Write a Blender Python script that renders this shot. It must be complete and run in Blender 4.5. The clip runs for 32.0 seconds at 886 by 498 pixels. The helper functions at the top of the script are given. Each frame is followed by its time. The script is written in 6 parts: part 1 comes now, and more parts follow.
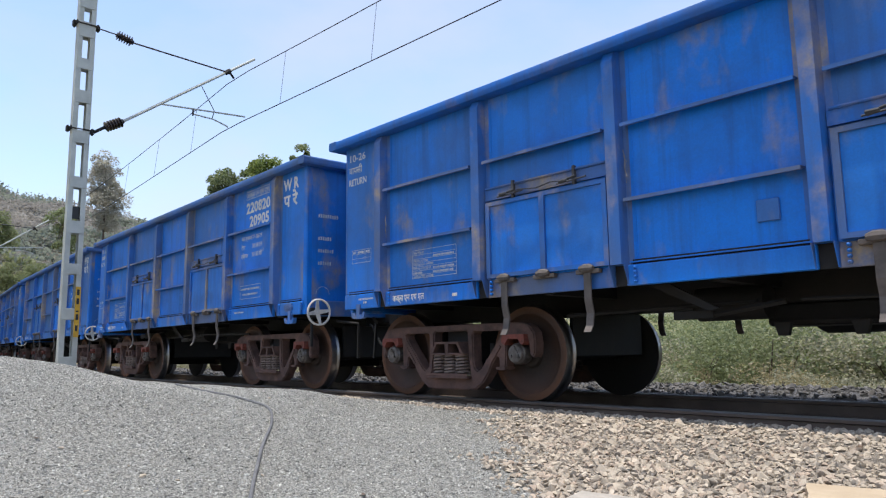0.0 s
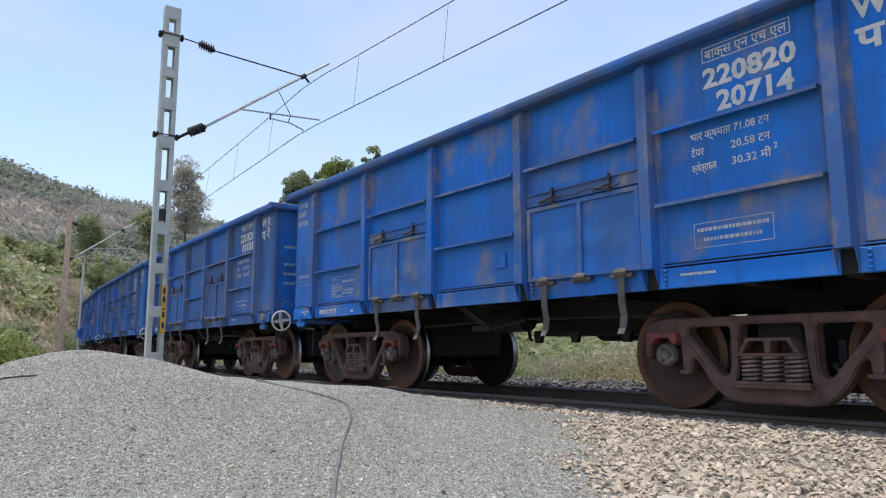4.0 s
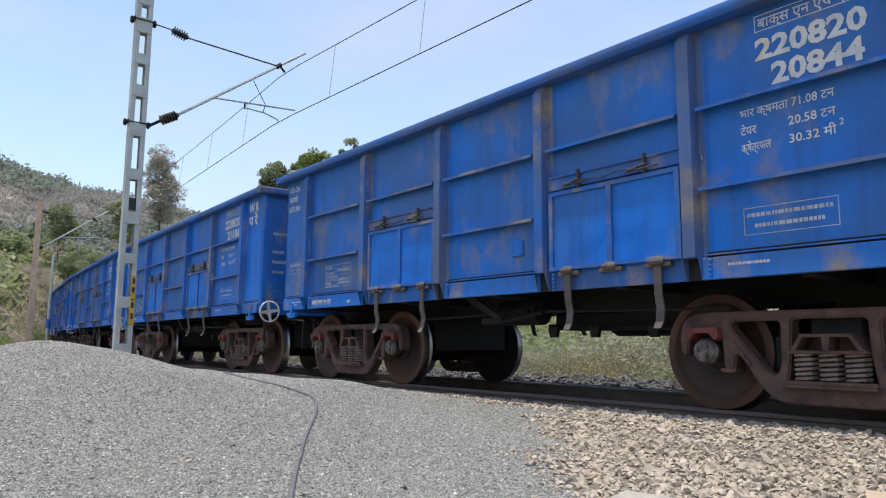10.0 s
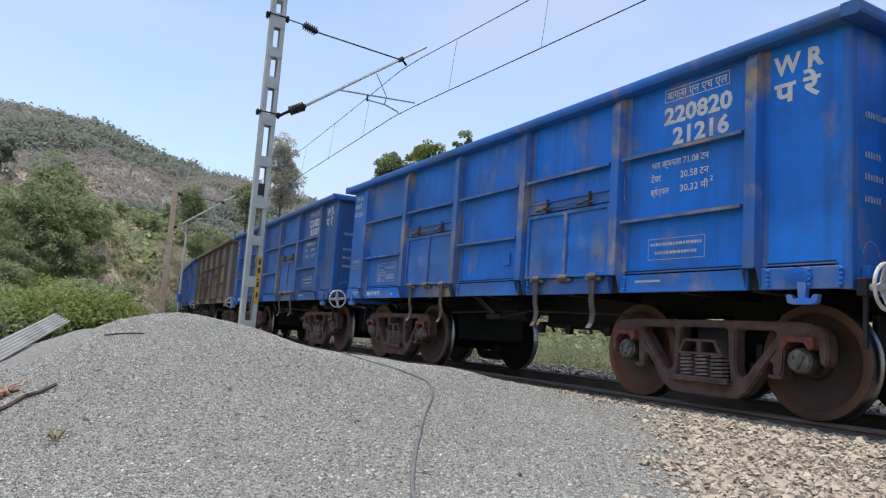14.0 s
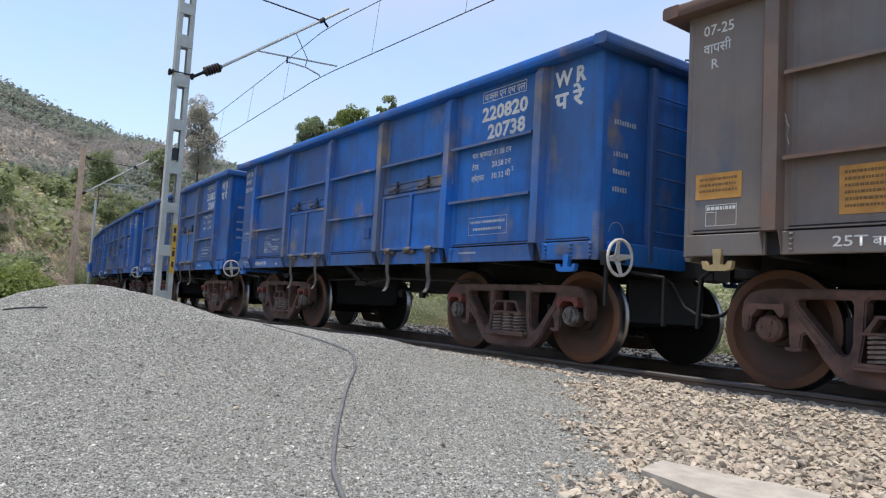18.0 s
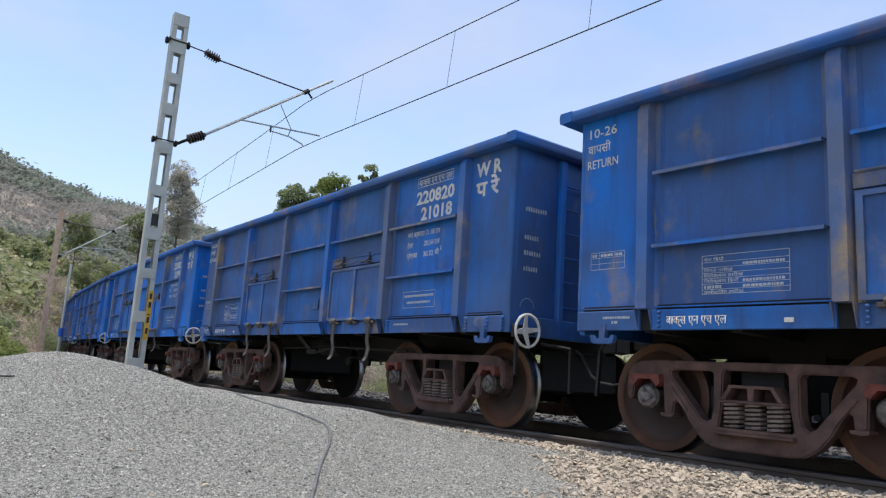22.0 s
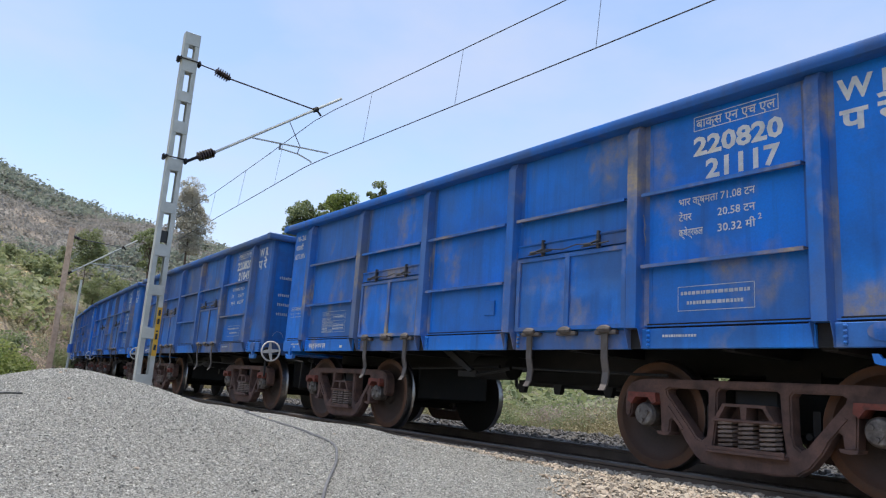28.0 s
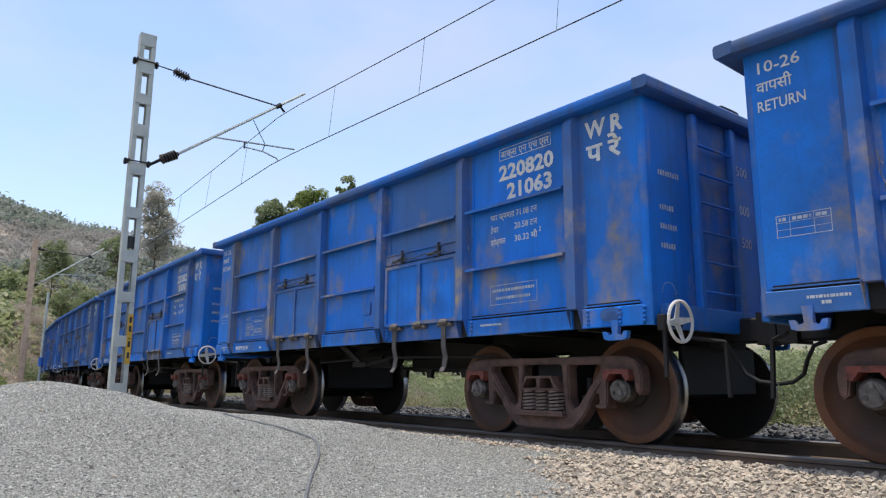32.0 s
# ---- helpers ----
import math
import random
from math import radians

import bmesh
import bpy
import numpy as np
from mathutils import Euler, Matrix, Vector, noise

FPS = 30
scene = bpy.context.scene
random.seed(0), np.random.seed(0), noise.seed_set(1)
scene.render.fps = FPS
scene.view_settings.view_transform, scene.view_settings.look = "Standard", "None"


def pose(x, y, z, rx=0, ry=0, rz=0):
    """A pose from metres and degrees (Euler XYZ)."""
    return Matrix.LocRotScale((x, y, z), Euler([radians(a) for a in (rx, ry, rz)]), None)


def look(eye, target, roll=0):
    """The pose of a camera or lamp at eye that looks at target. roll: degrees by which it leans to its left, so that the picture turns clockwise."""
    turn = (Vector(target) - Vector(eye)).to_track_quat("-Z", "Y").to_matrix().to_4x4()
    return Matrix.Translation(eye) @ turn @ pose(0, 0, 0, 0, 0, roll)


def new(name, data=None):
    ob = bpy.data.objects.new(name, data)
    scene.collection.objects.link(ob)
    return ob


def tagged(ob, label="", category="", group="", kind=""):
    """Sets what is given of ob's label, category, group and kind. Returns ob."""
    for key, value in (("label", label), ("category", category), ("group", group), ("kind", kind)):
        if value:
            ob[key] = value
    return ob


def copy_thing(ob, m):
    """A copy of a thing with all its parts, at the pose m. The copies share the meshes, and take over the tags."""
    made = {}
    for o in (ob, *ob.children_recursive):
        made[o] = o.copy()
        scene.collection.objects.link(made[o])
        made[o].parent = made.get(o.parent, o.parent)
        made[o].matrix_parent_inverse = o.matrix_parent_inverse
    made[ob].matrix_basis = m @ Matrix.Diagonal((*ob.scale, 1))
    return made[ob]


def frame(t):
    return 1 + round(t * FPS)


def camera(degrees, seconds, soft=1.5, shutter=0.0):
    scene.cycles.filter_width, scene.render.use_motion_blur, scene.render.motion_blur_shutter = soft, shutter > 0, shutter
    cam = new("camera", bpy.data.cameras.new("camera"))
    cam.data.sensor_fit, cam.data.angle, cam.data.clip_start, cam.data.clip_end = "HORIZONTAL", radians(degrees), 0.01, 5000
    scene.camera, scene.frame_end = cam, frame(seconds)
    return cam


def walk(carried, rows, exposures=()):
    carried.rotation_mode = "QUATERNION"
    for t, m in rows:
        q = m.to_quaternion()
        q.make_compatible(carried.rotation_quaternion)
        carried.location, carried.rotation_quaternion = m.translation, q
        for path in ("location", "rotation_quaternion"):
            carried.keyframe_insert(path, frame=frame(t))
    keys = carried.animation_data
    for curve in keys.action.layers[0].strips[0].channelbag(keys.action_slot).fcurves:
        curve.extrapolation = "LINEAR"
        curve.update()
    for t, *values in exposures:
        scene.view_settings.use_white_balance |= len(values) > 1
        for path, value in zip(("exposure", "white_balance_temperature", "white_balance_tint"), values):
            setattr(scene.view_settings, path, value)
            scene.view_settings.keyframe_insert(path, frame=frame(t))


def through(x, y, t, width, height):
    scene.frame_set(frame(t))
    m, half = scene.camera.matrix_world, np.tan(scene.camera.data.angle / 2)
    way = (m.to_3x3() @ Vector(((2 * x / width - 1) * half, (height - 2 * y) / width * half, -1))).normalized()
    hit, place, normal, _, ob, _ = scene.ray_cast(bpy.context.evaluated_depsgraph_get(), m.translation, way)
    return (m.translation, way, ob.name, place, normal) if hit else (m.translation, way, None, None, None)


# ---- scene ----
cam = camera(63.88, 32.0, soft=1.2)
PATH = [
    (0, (0.028, -6.816, 0.547), (-7.134, 0.020, 1.956), -0.77),
    (0.5, (0.039, -6.822, 0.547), (-7.105, 0.028, 1.977), -0.82),
    (1, (0.027, -6.813, 0.543), (-7.109, 0.041, 1.998), -0.61),
    (1.5, (0.033, -6.830, 0.540), (-7.072, 0.051, 2.014), -0.42),
    (2, (0.037, -6.824, 0.538), (-7.078, 0.046, 2.015), -0.44),
    (2.5, (0.030, -6.826, 0.541), (-7.102, 0.025, 2.023), -0.27),
    (3, (0.009, -6.835, 0.536), (-7.228, -0.092, 2.006), 0.00),
    (3.5, (-0.003, -6.845, 0.537), (-7.664, -0.581, 1.978), 0.06),
    (4, (0.001, -6.860, 0.536), (-7.794, -0.759, 1.957), -0.09),
    (4.5, (0.003, -6.861, 0.528), (-7.887, -0.878, 1.927), -0.16),
    (6.5, (0.023, -6.853, 0.524), (-7.937, -0.938, 1.812), 1.54),
    (7, (0.022, -6.846, 0.525), (-7.935, -0.932, 1.826), 1.70),
    (7.5, (0.011, -6.842, 0.523), (-7.937, -0.917, 1.832), 1.58),
    (8, (0.024, -6.862, 0.530), (-7.945, -0.963, 1.831), 1.08),
    (8.5, (0.009, -6.867, 0.529), (-7.959, -0.967, 1.829), 0.85),
    (9, (0.006, -6.860, 0.526), (-7.940, -0.933, 1.841), 0.82),
    (9.5, (-0.004, -6.819, 0.531), (-7.907, -0.836, 1.853), 0.72),
    (10, (0.006, -6.776, 0.539), (-7.605, -0.429, 1.874), 0.40),
    (10.5, (0.022, -6.779, 0.525), (-7.253, -0.044, 1.834), 0.09),
    (11, (0.021, -6.784, 0.523), (-7.147, 0.070, 1.798), 0.04),
    (11.5, (0.009, -6.782, 0.521), (-7.090, 0.149, 1.775), 0.32),
    (12, (-0.001, -6.792, 0.521), (-7.071, 0.165, 1.790), 0.88),
    (12.5, (0.007, -6.796, 0.523), (-7.059, 0.164, 1.804), 1.22),
    (13, (0.003, -6.808, 0.524), (-7.090, 0.120, 1.821), 1.71),
    (13.5, (0.017, -6.868, 0.513), (-7.831, -0.797, 1.755), 3.11),
    (14, (0.037, -6.913, 0.520), (-8.461, -1.775, 1.701), 3.96),
    (14.5, (0.021, -6.908, 0.512), (-8.647, -2.063, 1.690), 3.85),
    (16.5, (-0.034, -6.867, 0.565), (-8.689, -2.034, 1.886), 3.52),
    (17, (-0.029, -6.870, 0.562), (-8.645, -1.984, 1.941), 3.56),
    (17.5, (-0.024, -6.863, 0.562), (-8.587, -1.899, 1.994), 3.57),
    (18, (-0.025, -6.856, 0.548), (-7.947, -0.803, 1.325), 3.16),
    (18.5, (-0.023, -6.850, 0.543), (-7.870, -0.701, 1.323), 3.02),
    (19, (-0.006, -6.864, 0.561), (-7.811, -0.677, 1.454), 2.62),
    (19.5, (-0.011, -6.870, 0.565), (-7.768, -0.680, 1.789), 2.98),
    (20, (-0.010, -6.873, 0.578), (-7.763, -0.726, 2.032), 3.49),
    (20.5, (-0.003, -6.874, 0.581), (-7.758, -0.752, 2.126), 3.76),
    (21, (0.002, -6.866, 0.576), (-7.745, -0.755, 2.202), 3.82),
    (21.5, (0.001, -6.867, 0.578), (-7.717, -0.736, 2.266), 3.76),
    (22, (-0.010, -6.865, 0.577), (-7.695, -0.704, 2.308), 3.64),
    (22.5, (-0.021, -6.867, 0.571), (-7.692, -0.701, 2.346), 3.62),
    (23, (-0.031, -6.878, 0.564), (-7.735, -0.762, 2.363), 3.47),
    (23.5, (-0.024, -6.874, 0.571), (-7.758, -0.799, 2.383), 3.58),
    (24, (-0.025, -6.871, 0.570), (-7.774, -0.821, 2.403), 3.59),
    (24.5, (-0.030, -6.870, 0.570), (-7.792, -0.842, 2.415), 3.74),
    (25, (-0.023, -6.878, 0.573), (-7.811, -0.887, 2.436), 3.84),
    (25.5, (-0.029, -6.869, 0.573), (-7.842, -0.911, 2.431), 3.80),
    (27.5, (-0.001, -6.859, 0.588), (-7.762, -0.854, 2.514), 3.83),
    (28, (-0.003, -6.863, 0.589), (-7.737, -0.831, 2.539), 3.85),
    (28.5, (-0.016, -6.880, 0.585), (-7.756, -0.862, 2.555), 4.14),
    (29, (-0.013, -6.875, 0.584), (-7.771, -0.882, 2.558), 4.27),
    (29.5, (-0.013, -6.872, 0.587), (-7.788, -0.905, 2.576), 4.23),
    (30, (-0.010, -6.874, 0.586), (-7.801, -0.937, 2.599), 4.20),
    (30.5, (0.001, -6.866, 0.582), (-7.787, -0.927, 2.602), 4.12),
    (31, (-0.000, -6.854, 0.568), (-7.752, -0.863, 2.571), 3.49),
    (31.5, (0.007, -6.829, 0.548), (-7.510, -0.501, 2.403), 0.58),
    (32, (-0.016, -6.841, 0.569), (-7.522, -0.496, 2.411), 0.32),
]
STOPS = [(0, 0.95), (3, 0.95), (4, 0.87), (7, 0.87), (9.5, 0.85), (11, 0.93), (13, 0.94), (14, 0.80), (17, 0.79), (18, 0.85), (19, 0.88), (21, 0.83), (25, 0.83), (29, 0.87), (32, 0.88)]
walk(cam, [(t, look(eye, target, roll)) for t, eye, target, roll in PATH], STOPS)

# ---- light ----
SUN_AZ, SUN_EL = -96.0, 84.5          # degrees; azimuth counted from +x towards +y
world = bpy.data.worlds.new("sky")
world.use_nodes = True
scene.world = world
wn = world.node_tree.nodes
sky = wn.new("ShaderNodeTexSky")
sky.sky_type, sky.sun_disc = "NISHITA", False
sky.sun_elevation, sky.sun_rotation = radians(SUN_EL), radians(90 - SUN_AZ)
sky.air_density, sky.dust_density, sky.ozone_density = 1.0, 1.25, 1.8
# thin high haze drifting over the sky
wc = wn.new("ShaderNodeTexCoord")
wm = wn.new("ShaderNodeMapping")
wm.inputs["Scale"].default_value = (2.2, 2.2, 5.0)
wx = wn.new("ShaderNodeTexNoise")
wx.inputs["Scale"].default_value, wx.inputs["Detail"].default_value, wx.inputs["Roughness"].default_value = 1.3, 6, 0.55
wr = wn.new("ShaderNodeValToRGB")
wr.color_ramp.elements[0].position, wr.color_ramp.elements[0].color = 0.34, (0.12, 0.12, 0.12, 1)
wr.color_ramp.elements[1].position, wr.color_ramp.elements[1].color = 0.78, (0.7, 0.7, 0.7, 1)
wmix = wn.new("ShaderNodeMix")
wmix.data_type = "RGBA"
wmix.inputs["B"].default_value = (2.62, 2.80, 3.4, 1)
wl = world.node_tree.links
wl.new(wc.outputs["Generated"], wm.inputs[0])
wl.new(wm.outputs[0], wx.inputs["Vector"])
wl.new(wx.outputs["Fac"], wr.inputs[0])
wl.new(wr.outputs[0], wmix.inputs["Factor"])
wl.new(sky.outputs[0], wmix.inputs["A"])
wl.new(wmix.outputs["Result"], wn["Background"].inputs[0])
wn["Background"].inputs[1].default_value = 0.15
lamp = bpy.data.lights.new("sun", "SUN")
lamp.energy, lamp.angle, lamp.color = 2.55, radians(1.0), (1.0, 0.945, 0.86)
sun = new("sun", lamp)
sd = Vector((math.cos(radians(SUN_AZ)) * math.cos(radians(SUN_EL)), math.sin(radians(SUN_AZ)) * math.cos(radians(SUN_EL)), math.sin(radians(SUN_EL))))
sun.matrix_world = look(sd * 60, (0, 0, 0))

# ---- materials ----


class Nodes:
    """A small builder of node materials."""

    def __init__(self, name, rough=0.8, metal=0.0):
        self.m = bpy.data.materials.new(name)
        self.m.use_nodes = True
        self.n, self.l = self.m.node_tree.nodes, self.m.node_tree.links
        self.b = self.n["Principled BSDF"]
        self.b.inputs["Roughness"].default_value, self.b.inputs["Metallic"].default_value = rough, metal
        tc = self.n.new("ShaderNodeTexCoord")
        self.co = tc.outputs["Object"]
        self.rand = self.n.new("ShaderNodeObjectInfo").outputs["Random"]

    def shifted(self, amount=37.0, scale=(1, 1, 1)):
        mp = self.n.new("ShaderNodeVectorMath")
        mp.operation = "MULTIPLY_ADD"
        mp.inputs[1].default_value = scale
        self.l.new(self.co, mp.inputs[0])
        cm = self.n.new("ShaderNodeCombineXYZ")
        for i in range(3):
            self.l.new(self.math("MULTIPLY", self.rand, amount * (1 + 0.7 * i)), cm.inputs[i])
        self.l.new(cm.outputs[0], mp.inputs[2])
        return mp.outputs[0]

    def scaled(self, scale):
        mp = self.n.new("ShaderNodeVectorMath")
        mp.operation = "MULTIPLY"
        mp.inputs[1].default_value = scale
        self.l.new(self.co, mp.inputs[0])
        return mp.outputs[0]

    def put(self, socket, v):
        if isinstance(v, (int, float)):
            socket.default_value = v
        elif isinstance(v, tuple):
            socket.default_value = (*v, 1) if len(v) == 3 else v
        else:
            self.l.new(v, socket)

    def math(self, op, a, b=0.0):
        k = self.n.new("ShaderNodeMath")
        k.operation = op
        self.put(k.inputs[0], a), self.put(k.inputs[1], b)
        return k.outputs[0]

    def noise(self, scale, detail=4, vec=None, rough=0.6):
        k = self.n.new("ShaderNodeTexNoise")
        k.inputs["Scale"].default_value, k.inputs["Detail"].default_value, k.inputs["Roughness"].default_value = scale, detail, rough
        self.l.new(vec or self.co, k.inputs["Vector"])
        return k.outputs["Fac"]

    def voronoi(self, scale, out="Distance", vec=None):
        k = self.n.new("ShaderNodeTexVoronoi")
        k.inputs["Scale"].default_value = scale
        self.l.new(vec or self.co, k.inputs["Vector"])
        return k.outputs[out]

    def ramp(self, v, *stops):
        k = self.n.new("ShaderNodeValToRGB")
        e = k.color_ramp.elements
        while len(e) < len(stops):
            e.new(0.5)
        for s, (p, c) in zip(e, stops):
            s.position, s.color = p, (*c, 1) if isinstance(c, tuple) else (c, c, c, 1)
        self.l.new(v, k.inputs[0])
        return k.outputs[0]

    def mix(self, f, a, b, mode="MIX"):
        k = self.n.new("ShaderNodeMix")
        k.data_type, k.blend_type = "RGBA", mode
        self.put(k.inputs["Factor"], f), self.put(k.inputs["A"], a), self.put(k.inputs["B"], b)
        return k.outputs["Result"]

    def axis(self, i, vec=None):
        k = self.n.new("ShaderNodeSeparateXYZ")
        self.l.new(vec or self.co, k.inputs[0])
        return k.outputs[i]

    def done(self, colour, bump=None, strength=0.3, distance=0.01, rough=None):
        self.put(self.b.inputs["Base Color"], colour)
        if bump is not None:
            k = self.n.new("ShaderNodeBump")
            k.inputs["Strength"].default_value, k.inputs["Distance"].default_value = strength, distance
            self.l.new(bump, k.inputs["Height"])
            self.l.new(k.outputs[0], self.b.inputs["Normal"])
        if rough is not None:
            self.put(self.b.inputs["Roughness"], rough)
        return self.m


def paint(name, base, faded, worn, worn_at=0.70, dirt=(0.03, 0.035, 0.05), film=0.6, dust=(0.19, 0.165, 0.145), dusty=0.47):
    """Weathered wagon paint: dust-faded clouds, a dull film on some plates, worn-off stains drawn downwards, run-down streaks, scratches."""
    k = Nodes(name, 0.5)
    k.b.inputs["Specular IOR Level"].default_value = 0.28
    v = k.shifted()
    big = k.noise(0.75, 3, v, 0.5)
    tint = k.ramp(k.math("ADD", k.math("MULTIPLY", big, 0.8), k.math("MULTIPLY", k.rand, 0.26)), (0.48, base), (0.78, faded))
    streak = k.noise(1.0, 5, k.shifted(29.0, (9.0, 9.0, 0.45)))
    tint = k.mix(k.ramp(streak, (0.5, 0.0), (0.75, film * 0.75)), tint, dirt)
    cloud = k.noise(3.2, 6, k.shifted(11.0), 0.7)
    tint = k.mix(k.ramp(cloud, (0.48, 0.0), (0.74, film * 0.45)), tint, faded)
    tint = k.mix(k.ramp(k.noise(1.3, 5, k.shifted(71.0), 0.65), (0.44, 0.0), (0.72, film * 0.75)), tint, dirt)
    dull = k.math("ADD", k.math("MULTIPLY", k.noise(0.9, 4, k.shifted(91.0, (1.0, 1.0, 0.7))), 0.85), k.math("MULTIPLY", k.math("FRACT", k.math("MULTIPLY", k.rand, 7.31)), 0.22))
    tint = k.mix(k.ramp(dull, (dusty, 0.0), (dusty + 0.22, 0.72)), tint, dust)
    stain = k.noise(1.35, 4, k.shifted(53.0, (1.3, 1.3, 0.8)), 0.6)
    spots = k.math("MULTIPLY", k.ramp(stain, (worn_at - 0.06, 0.0), (worn_at + 0.10, 1.0)), k.ramp(k.noise(6.0, 6, v, 0.7), (0.34, 0.15), (0.62, 0.8)))
    tint = k.mix(spots, tint, worn)
    fine = k.noise(60.0, 4, v)
    tint = k.mix(k.ramp(fine, (0.35, 0.0), (0.8, 0.22)), tint, dirt)
    scr = k.ramp(k.noise(14.0, 6, k.shifted(17.0, (1.0, 1.0, 3.0)), 0.75), (0.70, 0.0), (0.76, 0.7))
    tint = k.mix(scr, tint, worn)
    dent = k.math("ADD", k.noise(1.9, 2, v), k.math("MULTIPLY", k.noise(5.0, 2, v), 0.22))
    return k.done(tint, k.math("ADD", dent, k.math("MULTIPLY", fine, 0.04)), 0.4, 0.03, k.ramp(big, (0.3, 0.40), (0.7, 0.60)))


BLUE = paint("blue_wagon_paint", (0.002, 0.188, 0.72), (0.018, 0.182, 0.59), (0.33, 0.25, 0.11), 0.605, (0.022, 0.058, 0.155), 0.62, (0.055, 0.130, 0.30))
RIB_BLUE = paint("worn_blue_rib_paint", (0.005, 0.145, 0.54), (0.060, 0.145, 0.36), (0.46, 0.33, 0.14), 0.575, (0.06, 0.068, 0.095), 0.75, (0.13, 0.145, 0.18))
DULL_BLUE = paint("dull_dusty_blue_wagon_paint", (0.006, 0.170, 0.61), (0.036, 0.170, 0.47), (0.29, 0.22, 0.11), 0.63, (0.028, 0.044, 0.10), 0.8, (0.058, 0.092, 0.19), 0.42)
DULL_RIB = paint("dull_worn_blue_rib_paint", (0.010, 0.145, 0.52), (0.070, 0.145, 0.34), (0.42, 0.29, 0.12), 0.58, (0.06, 0.068, 0.095), 0.85, (0.13, 0.145, 0.185), 0.43)
# rim blue darkened for the shade on its angled face, besides grime and rust
RIM_BLUE = paint("grimy_shaded_blue_rim_paint", (0.004, 0.12, 0.47), (0.03, 0.115, 0.33), (0.32, 0.18, 0.08), 0.66, (0.045, 0.055, 0.085), 0.7, (0.075, 0.10, 0.15))
DOOR_BROWN = paint("rust_brown_door_paint", (0.135, 0.080, 0.062), (0.185, 0.120, 0.094), (0.26, 0.13, 0.075), 0.58, (0.085, 0.062, 0.052))
BROWN = paint("grey_brown_wagon_paint", (0.165, 0.158, 0.155), (0.26, 0.215, 0.18), (0.085, 0.125, 0.19), 0.60, (0.15, 0.10, 0.075), 0.9)


def grimy(name, base, dark, rust, rough=0.75, metal=0.0, scale=6.0):
    k = Nodes(name, rough, metal)
    v = k.shifted()
    c = k.ramp(k.noise(scale, 6, v), (0.3, dark), (0.55, base), (0.78, rust))
    c = k.mix(k.ramp(k.noise(70, 4, v), (0.4, 0.0), (0.8, 0.35)), c, dark)
    return k.done(c, k.noise(45, 5, v), 0.35, 0.006)


CAST = grimy("rust_brown_cast_steel", (0.115, 0.066, 0.054), (0.050, 0.030, 0.026), (0.185, 0.10, 0.074), 0.85)


def wheel_rust():
    """Dark wheel plate with a band of bright rust on the rim."""
    k = Nodes("rusted_wheel_steel", 0.65, 0.2)
    r = k.math("SQRT", k.math("ADD", k.math("POWER", k.axis(0), 2.0), k.math("POWER", k.axis(2), 2.0)))
    v = k.shifted()
    edge = k.math("ADD", r, k.math("MULTIPLY", k.noise(2.6, 5, v), 0.24))
    c = k.ramp(edge, (0.28, (0.012, 0.009, 0.008)), (0.42, (0.030, 0.015, 0.010)), (0.54, (0.052, 0.024, 0.013)), (0.66, (0.14, 0.056, 0.022)))
    fresh = k.ramp(edge, (0.34, (0.03, 0.015, 0.010)), (0.50, (0.115, 0.042, 0.016)), (0.68, (0.23, 0.080, 0.026)))
    patch = k.math("MULTIPLY", k.ramp(k.noise(1.5, 3, k.shifted(41.0), 0.5), (0.44, 0.08), (0.62, 1.0)), k.ramp(k.rand, (0.25, 0.15), (0.85, 0.95)))
    c = k.mix(patch, c, fresh)
    c = k.mix(k.ramp(k.noise(40, 5, v), (0.4, 0.0), (0.75, 0.5)), c, (0.05, 0.03, 0.022))
    # the inner face is set to an even near black
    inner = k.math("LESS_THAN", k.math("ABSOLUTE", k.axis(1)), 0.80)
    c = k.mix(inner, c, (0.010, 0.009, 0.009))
    tread = k.math("MULTIPLY", k.ramp(r, (0.4955, 0.0), (0.4975, 1.0)), k.math("GREATER_THAN", k.math("ABSOLUTE", k.axis(1)), 0.803))
    k.put(k.b.inputs["Metallic"], tread)
    return k.done(k.mix(tread, c, (0.24, 0.23, 0.225)), k.noise(45, 5, v), 0.3, 0.005, k.mix(tread, (0.7, 0.7, 0.7), (0.3, 0.3, 0.3)))


WHEEL = wheel_rust()
LATCH = grimy("blue_grey_steel", (0.055, 0.055, 0.06), (0.025, 0.026, 0.03), (0.13, 0.115, 0.10), 0.7, 0.1)
STALK_WIRE = grimy("pale_tie_wire", (0.20, 0.19, 0.18), (0.12, 0.11, 0.10), (0.30, 0.28, 0.25), 0.7)
# near black also carries the shade of undersides, sill grooves and rib feet
DARK = grimy("black_greasy_steel_and_shade", (0.007, 0.0065, 0.007), (0.004, 0.004, 0.0045), (0.015, 0.012, 0.011))
HOSE = grimy("black_hose_rubber", (0.014, 0.014, 0.015), (0.010, 0.010, 0.010), (0.03, 0.028, 0.026))
SPRING = grimy("dull_spring_steel", (0.19, 0.145, 0.125), (0.08, 0.055, 0.045), (0.29, 0.22, 0.185), 0.55, 0.15)
STRAP = grimy("dusty_grey_steel", (0.115, 0.098, 0.088), (0.06, 0.052, 0.049), (0.165, 0.135, 0.115), 0.8)
CAP = grimy("grey_bearing_steel", (0.15, 0.135, 0.125), (0.05, 0.042, 0.038), (0.34, 0.32, 0.30), 0.55, 0.4, 14.0)
RUST = grimy("red_brown_rust", (0.15, 0.085, 0.065), (0.07, 0.04, 0.03), (0.24, 0.13, 0.09), 0.85)
